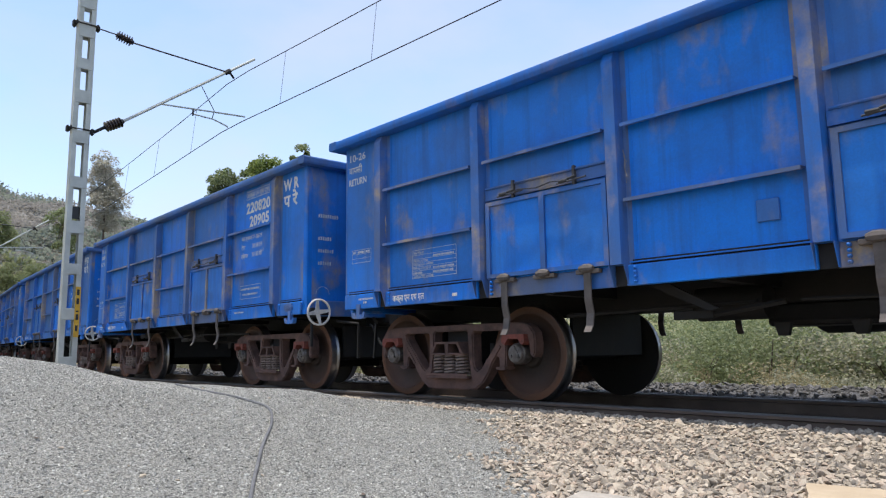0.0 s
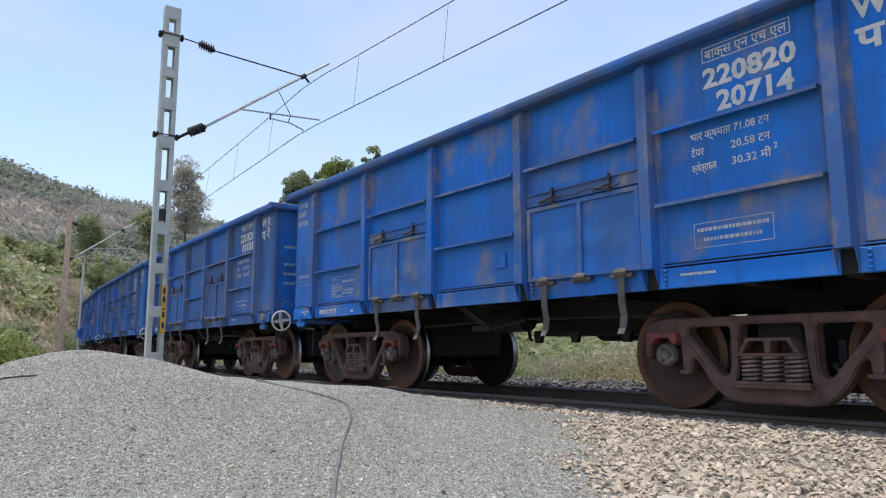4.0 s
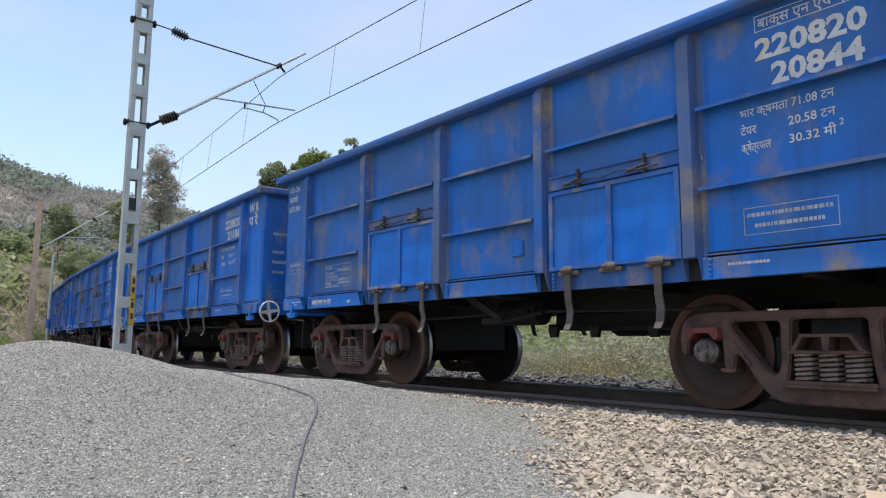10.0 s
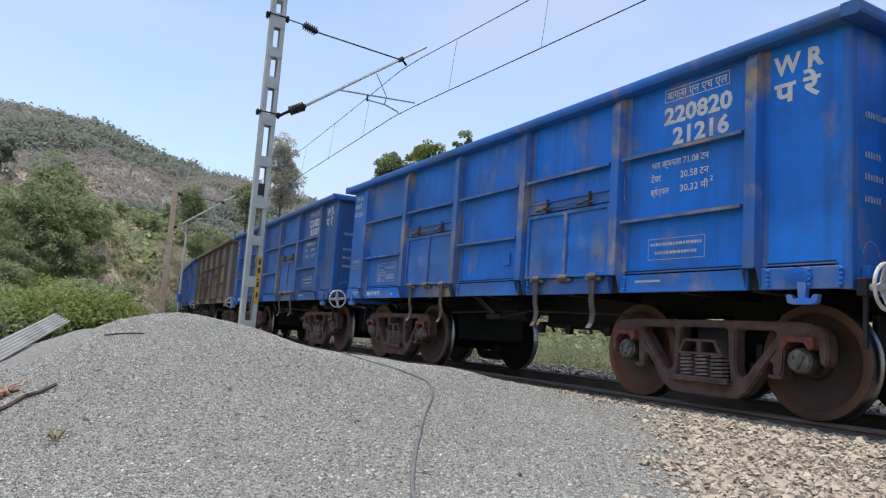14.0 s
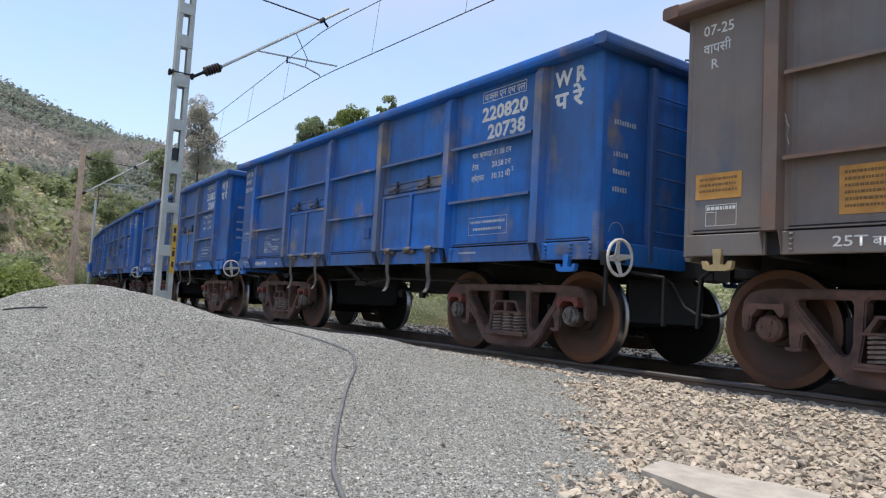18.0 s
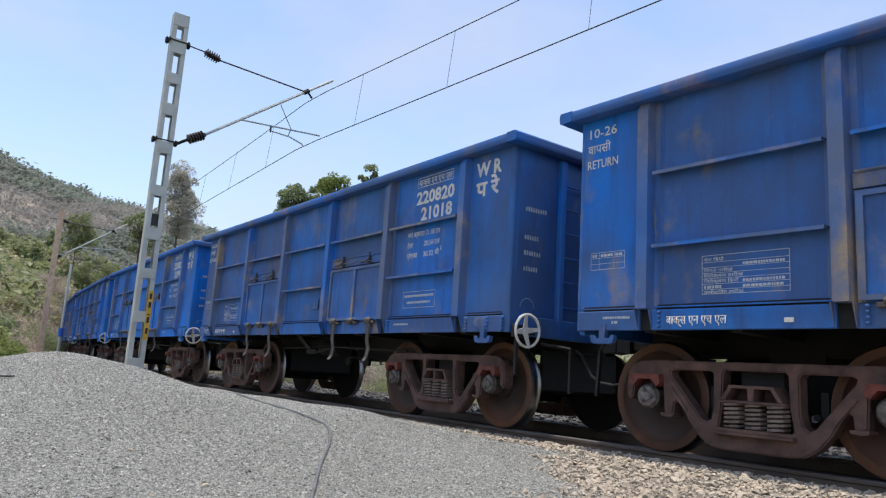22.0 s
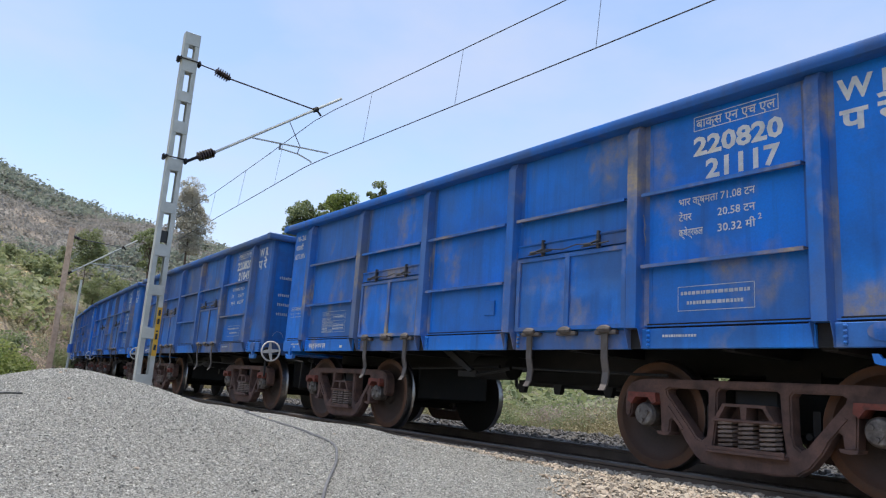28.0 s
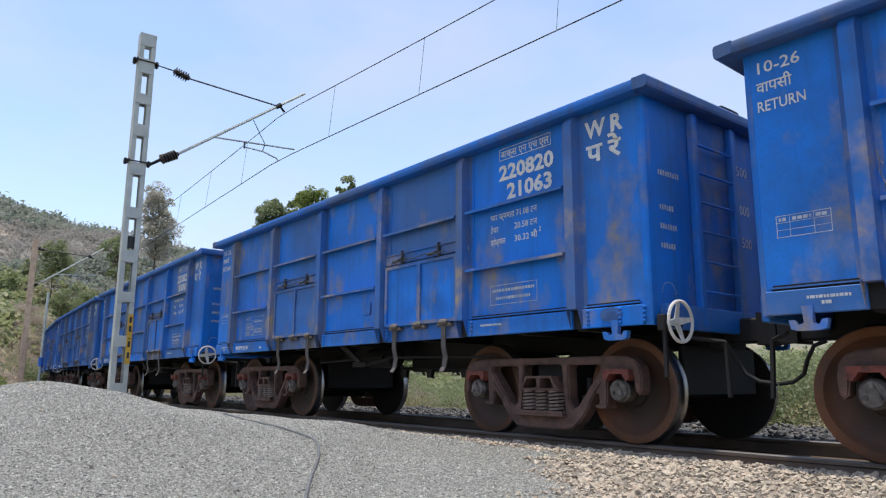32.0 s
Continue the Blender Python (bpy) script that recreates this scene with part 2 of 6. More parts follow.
RED = grimy("orange_red_enamel", (0.20, 0.048, 0.034), (0.07, 0.028, 0.022), (0.14, 0.07, 0.052), 0.75, 0.0, 16.0)
GALV = grimy("galvanised_steel", (0.47, 0.48, 0.44), (0.37, 0.38, 0.35), (0.54, 0.55, 0.50), 0.6, 0.1, 3.0)
WHITE = grimy("off_white_paint", (0.60, 0.59, 0.55), (0.42, 0.40, 0.35), (0.66, 0.65, 0.61), 0.6, 0.0, 9.0)
LETTER = grimy("chalky_white_lettering", (0.68, 0.68, 0.65), (0.46, 0.47, 0.46), (0.60, 0.46, 0.24), 0.7, 0.0, 5.0)
FAINT = grimy("faded_white_lettering", (0.50, 0.53, 0.56), (0.26, 0.31, 0.38), (0.58, 0.58, 0.56), 0.7, 0.0, 9.0)
ORANGE = grimy("orange_yellow_patch_paint", (0.50, 0.25, 0.055), (0.36, 0.17, 0.045), (0.55, 0.30, 0.09), 0.7, 0.0, 8.0)
OCHRE = grimy("ochre_lettering", (0.40, 0.30, 0.14), (0.26, 0.20, 0.11), (0.45, 0.36, 0.2), 0.7, 0.0, 8.0)
YELLOW = grimy("yellow_paint", (0.62, 0.36, 0.03), (0.45, 0.25, 0.03), (0.7, 0.45, 0.10), 0.6)
BLACK = grimy("black_enamel", (0.02, 0.02, 0.02), (0.012, 0.012, 0.012), (0.04, 0.04, 0.04), 0.5)
INSUL = grimy("brown_black_porcelain", (0.035, 0.024, 0.022), (0.02, 0.016, 0.016), (0.06, 0.045, 0.04), 0.25)
WIRE = grimy("dark_copper_wire", (0.07, 0.065, 0.07), (0.04, 0.04, 0.045), (0.11, 0.095, 0.09), 0.5, 0.5)
RUSTY = grimy("rusty_pole_steel", (0.60, 0.42, 0.29), (0.42, 0.28, 0.19), (0.66, 0.49, 0.36), 0.8)
RUBBER = grimy("grey_black_rubber", (0.13, 0.13, 0.13), (0.08, 0.08, 0.082), (0.19, 0.19, 0.185), 0.7, 0.0, 10.0)
CONC = grimy("pale_concrete", (0.40, 0.355, 0.295), (0.29, 0.255, 0.215), (0.47, 0.42, 0.355), 0.9, 0.0, 5.0)


def rail_steel():
    k = Nodes("rail_steel", 0.6, 0.0)
    c = k.ramp(k.noise(3.0, 6), (0.35, (0.075, 0.052, 0.040)), (0.7, (0.14, 0.098, 0.072)))
    head = k.math("GREATER_THAN", k.axis(2), -0.014)
    k.put(k.b.inputs["Metallic"], k.math("MULTIPLY", head, 0.7))
    return k.done(k.mix(head, c, (0.15, 0.14, 0.135)), k.noise(60, 4), 0.3, 0.004)


RAIL = rail_steel()

# ---- mesh helpers ----


def prism(bm, a, b):
    """Joins ring a to ring b with sides and caps."""
    va, vb = [bm.verts.new(p) for p in a], [bm.verts.new(p) for p in b]
    n = len(va)
    for i in range(n):
        bm.faces.new((va[i], va[(i + 1) % n], vb[(i + 1) % n], vb[i]))
    bm.faces.new(va[::-1]), bm.faces.new(vb)
    return va + vb


def box(bm, x0, x1, y0, y1, z0, z1, bevel=0.0):
    r = [(x0, y0), (x1, y0), (x1, y1), (x0, y1)]
    vs = prism(bm, [(x, y, z0) for x, y in r], [(x, y, z1) for x, y in r])
    if bevel:
        es = {e for v in vs for e in v.link_edges}
        bmesh.ops.bevel(bm, geom=list(es), offset=bevel, segments=1, affect="EDGES")
    return vs


def slab(bm, pts, y0, y1):
    """An outline of (x, z) with thickness from y0 to y1."""
    return prism(bm, [(x, y0, z) for x, z in pts], [(x, y1, z) for x, z in pts])


def bar(bm, p, q, r=0.02, n=8, r2=None):
    """A round bar from p to q."""
    p, q = Vector(p), Vector(q)
    m = (q - p).to_track_quat("Z", "Y").to_matrix()
    ring = [(math.cos(2 * math.pi * i / n), math.sin(2 * math.pi * i / n)) for i in range(n)]
    return prism(bm, [p + m @ Vector((c * r, s * r, 0)) for c, s in ring], [q + m @ Vector((c * (r2 or r), s * (r2 or r), 0)) for c, s in ring])


def pipe(bm, pts, r=0.02, n=8):
    """A round pipe along a line of points."""
    pts = [Vector(p) for p in pts]
    rings = []
    for i, p in enumerate(pts):
        d = (pts[min(i + 1, len(pts) - 1)] - pts[max(i - 1, 0)]).normalized()
        m = d.to_track_quat("Z", "Y").to_matrix()
        rings.append([bm.verts.new(p + m @ Vector((math.cos(2 * math.pi * j / n) * r, math.sin(2 * math.pi * j / n) * r, 0))) for j in range(n)])
    for a, b in zip(rings, rings[1:]):
        for j in range(n):
            bm.faces.new((a[j], a[(j + 1) % n], b[(j + 1) % n], b[j]))
    bm.faces.new(rings[0][::-1]), bm.faces.new(rings[-1])


def lathe(bm, profile, n=32, axis="y", centre=(0, 0, 0)):
    """Turns a profile of (along, radius) round an axis."""
    rings = []
    for a, r in profile:
        ring = []
        for j in range(n):
            c, s = math.cos(2 * math.pi * j / n) * r, math.sin(2 * math.pi * j / n) * r
            p = {"y": (c, a, s), "z": (c, s, a), "x": (a, c, s)}[axis]
            ring.append(bm.verts.new(Vector(p) + Vector(centre)))
        rings.append(ring)
    for a, b in zip(rings, rings[1:]):
        for j in range(n):
            bm.faces.new((a[j], b[j], b[(j + 1) % n], a[(j + 1) % n]))
    bm.faces.new(rings[0]), bm.faces.new(rings[-1][::-1])


def finish(bm, smooth=False):
    bmesh.ops.recalc_face_normals(bm, faces=bm.faces[:])
    me = bpy.data.meshes.new("mesh")
    bm.to_mesh(me)
    bm.free()
    if smooth:
        me.shade_smooth()
        me.set_sharp_from_angle(angle=radians(35))
    return me


def part(name, bm, material, parent, label="", smooth=False):
    ob = new(name, finish(bm, smooth) if isinstance(bm, bmesh.types.BMesh) else bm)
    if not ob.data.materials:
        ob.data.materials.append(material)
    ob.parent = parent
    return tagged(ob, label)


def thing(name, bm, material, label, category, group="", kind="", smooth=False):
    ob = new(name, finish(bm, smooth) if isinstance(bm, bmesh.types.BMesh) else bm)
    if not ob.data.materials:
        ob.data.materials.append(material)
    return tagged(ob, label, category, group, kind)


WORDS = {}


def words(text, size, width=None):
    """A flat mesh of lettering in the xz plane, read from -y; its lower left corner is at 0."""
    key = (text, size, width)
    if key not in WORDS:
        cu = bpy.data.curves.new("letters", "FONT")
        cu.space_line = 1.28
        cu.body, cu.size, cu.resolution_u, cu.offset = text, size, 2, size * ((0.032 if size > 0.2 else 0.012) if max(text) > "\u0900" else 0.036 if size > 0.2 else 0.010)
        ob = bpy.data.objects.new("letters", cu)
        scene.collection.objects.link(ob)
        bpy.context.view_layer.update()
        me = bpy.data.meshes.new_from_object(ob.evaluated_get(bpy.context.evaluated_depsgraph_get()))
        bpy.data.objects.remove(ob)
        co = np.empty(len(me.vertices) * 3)
        me.vertices.foreach_get("co", co)
        co = co.reshape(-1, 3)
        if len(co):
            lo, hi = co[:, 0].min(), co[:, 0].max()
            sx = (width / (hi - lo)) if width else 1.0
            co = np.stack([(co[:, 0] - lo) * sx, 0 * co[:, 0], co[:, 1]], 1)
            me.vertices.foreach_set("co", co.ravel())
        me.materials.clear()
        WORDS[key] = me
    return WORDS[key].copy()


def bars(bm, x, y, z, width, height, n=1, gap=0.0, seed=1):
    """Writing that cannot be read: n rows of short strokes."""
    rnd = random.Random(seed)
    for r in range(n):
        u = x
        zz = z - r * (height + gap)
        while u < x + width - height * 0.4:
            w = min(height * rnd.uniform(0.5, 1.6), x + width - u)
            vs = [bm.verts.new(p) for p in ((u, y, zz), (u + w, y, zz), (u + w, y, zz + height), (u, y, zz + height))]
            bm.faces.new(vs)
            u += w + height * 0.28


def border(bm, x0, x1, z0, z1, y, t=0.008):
    for a, b, c, d in ((x0, x1, z0, z0 + t), (x0, x1, z1 - t, z1), (x0, x0 + t, z0 + t, z1 - t), (x1 - t, x1, z0 + t, z1 - t)):
        bm.faces.new([bm.verts.new(p) for p in ((a, y, c), (b, y, c), (b, y, d), (a, y, d))])


# ---- the curved track ----
R = 283.1                              # radius of the curve, its centre beyond the track
PITCH = 10.963                         # from coupler to coupler
BOGIES, BASE = 6.776, 2.028            # between bogie centres, between axles


def on_track(s, off=0.0, z=0.0):
    """A point at s along the track; off: metres towards the outside of the curve."""
    a = s / R
    return Vector(((R + off) * math.sin(a), R - (R + off) * math.cos(a), z))

# ---- the wagons ----
SIDE, OUT, TOP, LOW, END, CUT = 1.45, 1.60, 3.30, 1.075, 5.02, 4.965
RIBS = (-4.20, -2.525, -0.842, 0.828, 2.52, 4.20)


def side_frame(bm, cx, sy):
    """One cast side frame of a bogie at cx, on the side sy: a single casting with three windows and a jaw round each axle box."""
    half = ((0.95, 0.83), (1.10, 0.818), (1.19, 0.785), (1.245, 0.72), (1.262, 0.61), (1.255, 0.50), (1.225, 0.46), (1.185, 0.49), (1.17, 0.62), (1.14, 0.675), (0.895, 0.675), (0.865, 0.62),
            (0.85, 0.365), (0.80, 0.335), (0.755, 0.36), (0.745, 0.455), (0.715, 0.475), (0.675, 0.43), (0.60, 0.30), (0.50, 0.18), (0.40, 0.115), (0.28, 0.10))
    window = ((0.39, 0.75), (0.75, 0.75), (0.785, 0.73), (0.775, 0.69), (0.535, 0.405), (0.48, 0.335), (0.43, 0.315), (0.39, 0.345), (0.37, 0.42), (0.365, 0.72))
    loops = [half + tuple((-x, z) for x, z in half[::-1]), window, tuple((-x, z) for x, z in window),
             ((-0.30, 0.255), (0.30, 0.255), (0.315, 0.285), (0.285, 0.48), (0.275, 0.735), (0.25, 0.76), (-0.25, 0.76), (-0.275, 0.735), (-0.285, 0.48), (-0.315, 0.285))]
    edges = []
    for loop in loops:
        vs = [bm.verts.new((cx + x, sy * 0.985, z)) for x, z in loop]
        edges += [bm.edges.new((vs[i], vs[(i + 1) % len(vs)])) for i in range(len(vs))]
    flat = [f for f in bmesh.ops.triangle_fill(bm, use_beauty=True, use_dissolve=False, edges=edges)["geom"] if isinstance(f, bmesh.types.BMFace)]
    top = bmesh.ops.extrude_face_region(bm, geom=flat, use_keep_orig=True)["geom"]
    bmesh.ops.translate(bm, vec=(0, sy * 0.135, 0), verts=[v for v in top if isinstance(v, bmesh.types.BMVert)])
    rim = [e for e in top if isinstance(e, bmesh.types.BMEdge) and any(abs(f.normal.y) < 0.5 for f in e.link_faces)]
    bmesh.ops.recalc_face_normals(bm, faces=bm.faces[:])
    rim = [e for e in rim if e.is_valid and len(e.link_faces) == 2 and abs(e.link_faces[0].normal.dot(e.link_faces[1].normal)) < 0.3]
    bmesh.ops.bevel(bm, geom=rim, offset=0.014, segments=2, affect="EDGES", clamp_overlap=True)
    # raised flange along the diagonals, spring seat and its lip
    for q in (-1, 1):
        slab(bm, [(cx + q * x, z) for x, z in ((0.605, 0.40), (0.63, 0.385), (0.79, 0.575), (0.765, 0.59))], sy * 1.11, sy * 1.132)
        slab(bm, [(cx + q * x, z) for x, z in ((0.80, 0.325), (0.86, 0.335), (0.87, 0.36), (0.73, 0.36), (0.74, 0.335))], sy * 0.99, sy * 1.15)
    box(bm, cx - 0.34, cx + 0.34, *sorted((sy * 1.08, sy * 1.20)), 0.228, 0.258, 0.006)
    box(bm, cx - 0.34, cx + 0.34, *sorted((sy * 1.185, sy * 1.20)), 0.258, 0.285)


def coil(bm, cx, cy, z0, z1, r=0.062, turns=5):
    """A coil spring."""
    n = turns * 8
    pipe(bm, [(cx + r * math.cos(i * 2 * math.pi / 8), cy + r * math.sin(i * 2 * math.pi / 8), z0 + (z1 - z0) * i / n) for i in range(n + 1)], 0.0155, 5)


def wheel_mesh(sy):
    bm = bmesh.new()
    prof = [(0.795, 0.12), (0.795, 0.44), (0.798, 0.50), (0.80, 0.528), (0.815, 0.530), (0.828, 0.512), (0.845, 0.503), (0.925, 0.498),
            (0.93, 0.49), (0.93, 0.425), (0.905, 0.405), (0.872, 0.36), (0.868, 0.22), (0.885, 0.16), (0.92, 0.145), (0.935, 0.12)]
    lathe(bm, [(sy * a, r) for a, r in prof], 40)
    return finish(bm, True)


def make_wagon(body, rib, hook, shut, strap, cap, adapter):
    """An open high-sided bogie wagon, x ahead, z = 0 at the top of the rails; body, rib, hook, shut: paints of its walls, ribs, hooks and doors."""
    w = new("open_wagon")
    # walls, floor and top rim
    for sy in (-1, 1):
        cuts = (-CUT,) + RIBS + (CUT,) if sy < 0 else (-CUT, CUT)
        for a, b in zip(cuts, cuts[1:]):
            bm = bmesh.new()
            box(bm, a, b, min(sy * SIDE, sy * (SIDE - 0.012)), max(sy * SIDE, sy * (SIDE - 0.012)), LOW + 0.18, TOP - 0.10)
            if sy < 0 and b - a > 1.2:
                box(bm, a + 0.15, a + 0.162, -SIDE - 0.004, -SIDE, LOW + 0.24, TOP - 0.12)
            part("side_panel", bm, body, w)
        bm = bmesh.new()
        prof = [(SIDE - 0.05, TOP - 0.10), (OUT - 0.035, TOP - 0.110), (OUT - 0.008, TOP - 0.100), (OUT, TOP - 0.075), (OUT, TOP - 0.016), (OUT - 0.012, TOP + 0.004), (OUT - 0.03, TOP + 0.008), (SIDE - 0.05, TOP + 0.008)]
        prism(bm, [(-5.03, sy * y, z) for y, z in prof], [(5.03, sy * y, z) for y, z in prof])
        part("top_rim", bm, rib if body is BROWN else RIM_BLUE, w, "", True)
        # lower sill pieces between the ribs, doors' sills set back
        edges = (-CUT,) + RIBS + (CUT,)
        for i in range(7):
            bm = bmesh.new()
            a, b = edges[i] + (0.06 if i else 0.0), edges[i + 1] - (0.06 if i < 6 else 0.0)
            back = 0.0 if i in (2, 4) else 0.035
            y0, y1 = sy * (SIDE - 0.02), sy * (SIDE + back)
            box(bm, a, b, min(y0, y1), max(y0, y1), LOW, LOW + 0.18, 0.006)
            if back:
                y1 = sy * (SIDE + 0.030)
                box(bm, a + 0.03, b - 0.03, min(y0, y1), max(y0, y1), LOW + 0.197, LOW + 0.209)
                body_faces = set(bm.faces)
                # near-black strip round the lip paints the shade of the two grooves
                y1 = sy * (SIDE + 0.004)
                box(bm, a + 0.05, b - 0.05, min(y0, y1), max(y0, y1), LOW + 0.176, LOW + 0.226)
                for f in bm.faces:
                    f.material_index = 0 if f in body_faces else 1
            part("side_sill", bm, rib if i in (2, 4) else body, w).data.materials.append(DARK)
        # upright ribs, hat-shaped, cut back at the foot
        for i, x in enumerate(RIBS):
            bm = bmesh.new()
            hw = 0.075
            prof = [(-hw - 0.05, SIDE), (-hw, SIDE + 0.004), (-hw + 0.018, OUT - 0.045), (hw - 0.018, OUT - 0.045), (hw, SIDE + 0.004), (hw + 0.05, SIDE)]
            def ring(z, d):
                return [(x + u, sy * (SIDE + (y - SIDE) * d), z) for u, y in prof]
            prev = [bm.verts.new(p) for p in ring(LOW + 0.185, 1.0)]
            first = prev
            for z, d in ((TOP - 0.19, 1.0), (TOP - 0.102, 0.62)):
                nxt = [bm.verts.new(p) for p in ring(z, d)]
                for j in range(5):
                    bm.faces.new((prev[j], prev[j + 1], nxt[j + 1], nxt[j]))
                prev = nxt
            bm.faces.new(first), bm.faces.new(prev)
            for u in (-hw - 0.004, hw - 0.004):
                prism(bm, [(x + u, sy * (SIDE + 0.002), LOW + 0.004), (x + u, sy * (SIDE + 0.034), LOW + 0.004), (x + u, sy * (OUT - 0.05), LOW + 0.184), (x + u, sy * (SIDE + 0.002), LOW + 0.184)],
                      [(x + u + 0.008, sy * (SIDE + 0.002), LOW + 0.004), (x + u + 0.008, sy * (SIDE + 0.034), LOW + 0.004), (x + u + 0.008, sy * (OUT - 0.05), LOW + 0.184), (x + u + 0.008, sy * (SIDE + 0.002), LOW + 0.184)])
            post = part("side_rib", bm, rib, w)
            if sy > 0:
                continue
            # near-black box stands in for the shade inside the open rib foot
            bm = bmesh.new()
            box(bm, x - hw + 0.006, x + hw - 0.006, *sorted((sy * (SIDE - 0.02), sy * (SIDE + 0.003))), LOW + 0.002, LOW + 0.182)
            part("rib_foot", bm, DARK, post, "near-black plate painting the shade inside the open foot of the rib")
        # horizontal stiffeners
        for i in range(1, 6):
            a, b = RIBS[i - 1] + 0.10, RIBS[i] - 0.10
            for z in ((2.50,) if i in (2, 4) else (2.50, 1.825)):
                bm = bmesh.new()
                prof = [(SIDE, z - 0.002), (SIDE + 0.084, z - 0.006), (SIDE + 0.086, z - 0.026), (SIDE + 0.098, z - 0.024), (SIDE + 0.098, z + 0.006), (SIDE, z + 0.012)]
                prism(bm, [(a, sy * y, q) for y, q in prof], [(b, sy * y, q) for y, q in prof])
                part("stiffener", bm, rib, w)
        # drop doors
        for i in (2, 4):
            a, b = RIBS[i - 1] + 0.10, RIBS[i] - 0.10
            bm = bmesh.new()
            ya, yb = sy * (SIDE + 0.004), sy * (SIDE + 0.03)
            box(bm, a, b, min(ya, yb), max(ya, yb), 1.285, 2.04)
            door = part("drop_door", bm, shut, w)
            bm = bmesh.new()
            yc = sy * (SIDE + 0.055)
            ya = sy * (SIDE + 0.026)
            for x0, x1, z0, z1 in ((a, b, 2.02, 2.06), (a, b, 1.27, 1.31), (a, a + 0.05, 1.31, 2.02), (b - 0.05, b, 1.31, 2.02), ((a + b) / 2 - 0.03, (a + b) / 2 + 0.03, 1.31, 2.02)):
                box(bm, x0, x1, min(ya, yc), max(ya, yc), z0, z1)
            part("door_frame", bm, rib if shut is body else shut, door)
            ya = sy * (SIDE + 0.004)
            bm = bmesh.new()
            box(bm, a - 0.02, b + 0.02, min(ya, yb), max(ya, yb), 2.085, 2.20)
            bar(bm, (a, sy * (SIDE + 0.04), 2.21), (b, sy * (SIDE + 0.04), 2.21), 0.012, 6)
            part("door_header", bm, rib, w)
            for u in (0.26, 0.77) if sy < 0 else ():
                bm = bmesh.new()
                x = a + (b - a) * u
                yo = SIDE + 0.05
                box(bm, x - 0.014, x + 0.014, min(sy * (yo - 0.02), sy * (yo + 0.02)), max(sy * (yo - 0.02), sy * (yo + 0.02)), 2.06, 2.24, 0.004)
                bar(bm, (x - 0.17, sy * (yo + 0.05), 2.085), (x + 0.16, sy * (yo + 0.04), 2.105), 0.008, 6)
                bar(bm, (x - 0.06, sy * (yo + 0.03), 2.12), (x + 0.05, sy * (yo + 0.05), 2.13), 0.012, 6)
                lathe(bm, [(-0.05, 0.0), (-0.04, 0.017), (0.04, 0.016), (0.05, 0.0)], 8, "x", (x - 0.10, sy * (yo + 0.05), 2.105))
                part("latch", bm, LATCH, door, "blue-grey steel door latch with a pin")
            for u in (0.16, 0.5, 0.84) if sy < 0 else ():
                bm = bmesh.new()
                x = a + (b - a) * u
                yo = SIDE + 0.055
                box(bm, x - 0.13, x + 0.13, min(sy * SIDE, sy * yo), max(sy * SIDE, sy * yo), 1.215, 1.255, 0.006)
                lathe(bm, [(-0.075, 0.0), (-0.075, 0.022), (-0.03, 0.04), (0.03, 0.04), (0.075, 0.022), (0.075, 0.0)], 8, "x", (x, sy * (yo + 0.01), 1.262))
                part("hinge", bm, strap, door, "dusty door hinge")
            for u in (0.16, 0.84):
                bm = bmesh.new()
                x = a + (b - a) * u
                pts = [(SIDE + 0.06, 1.22), (SIDE + 0.06, 0.98), (SIDE + 0.03, 0.86), (SIDE + 0.05, 0.75), (SIDE + 0.09, 0.69)]
                for (ya_, za), (yb_, zb) in zip(pts, pts[1:]):
                    prism(bm, [(x - 0.038, sy * ya_, za), (x + 0.038, sy * ya_, za), (x + 0.038, sy * (ya_ - 0.016), za), (x - 0.038, sy * (ya_ - 0.016), za)],
                          [(x - 0.038, sy * yb_, zb), (x + 0.038, sy * yb_, zb), (x + 0.038, sy * (yb_ - 0.016), zb), (x - 0.038, sy * (yb_ - 0.016), zb)])
                part("door_strap", bm, strap, w, "bent dusty steel strap")
        # rivet rows beside the ribs at the sill
        bm = bmesh.new()
        for x in RIBS:
            for k in range(4):
                lathe(bm, [(sy * (SIDE + 0.03), 0.0), (sy * (SIDE + 0.03), 0.018), (sy * (SIDE + 0.052), 0.015), (sy * (SIDE + 0.062), 0.0)], 6, "y", (x + 0.15, 0, LOW + 0.035 + 0.04 * k))
        for x in (4.72, 4.98):
            for k in range(4):
                lathe(bm, [(sy * (SIDE + 0.03), 0.0), (sy * (SIDE + 0.03), 0.018), (sy * (SIDE + 0.052), 0.015), (sy * (SIDE + 0.062), 0.0)], 6, "y", (x, 0, LOW + 0.035 + 0.04 * k))
        tagged(part("rivets", bm, body, w), kind="stuff")
    for sx in (-1, 1):
        bm = bmesh.new()
        x0, x1 = sorted((sx * (END - 0.012), sx * END))
        box(bm, x0, x1, -SIDE + 0.10, SIDE - 0.10, LOW, TOP - 0.10)
        part("end_wall", bm, body, w)
        for sy in (-1, 1):
            bm = bmesh.new()
            arc = [(CUT, SIDE + 0.004), (END - 0.012, SIDE - 0.010), (END + 0.004, SIDE - 0.028), (END + 0.004, SIDE - 0.10)]
            ring = [(sx * x, sy * y) for x, y in arc] + [(sx * (END - 0.03), sy * (SIDE - 0.14)), (sx * (CUT - 0.02), sy * (SIDE - 0.03))]
            prism(bm, [(x, y, LOW) for x, y in ring], [(x, y, TOP - 0.10) for x, y in ring])
            part("corner_plate", bm, body, w)
        bm = bmesh.new()
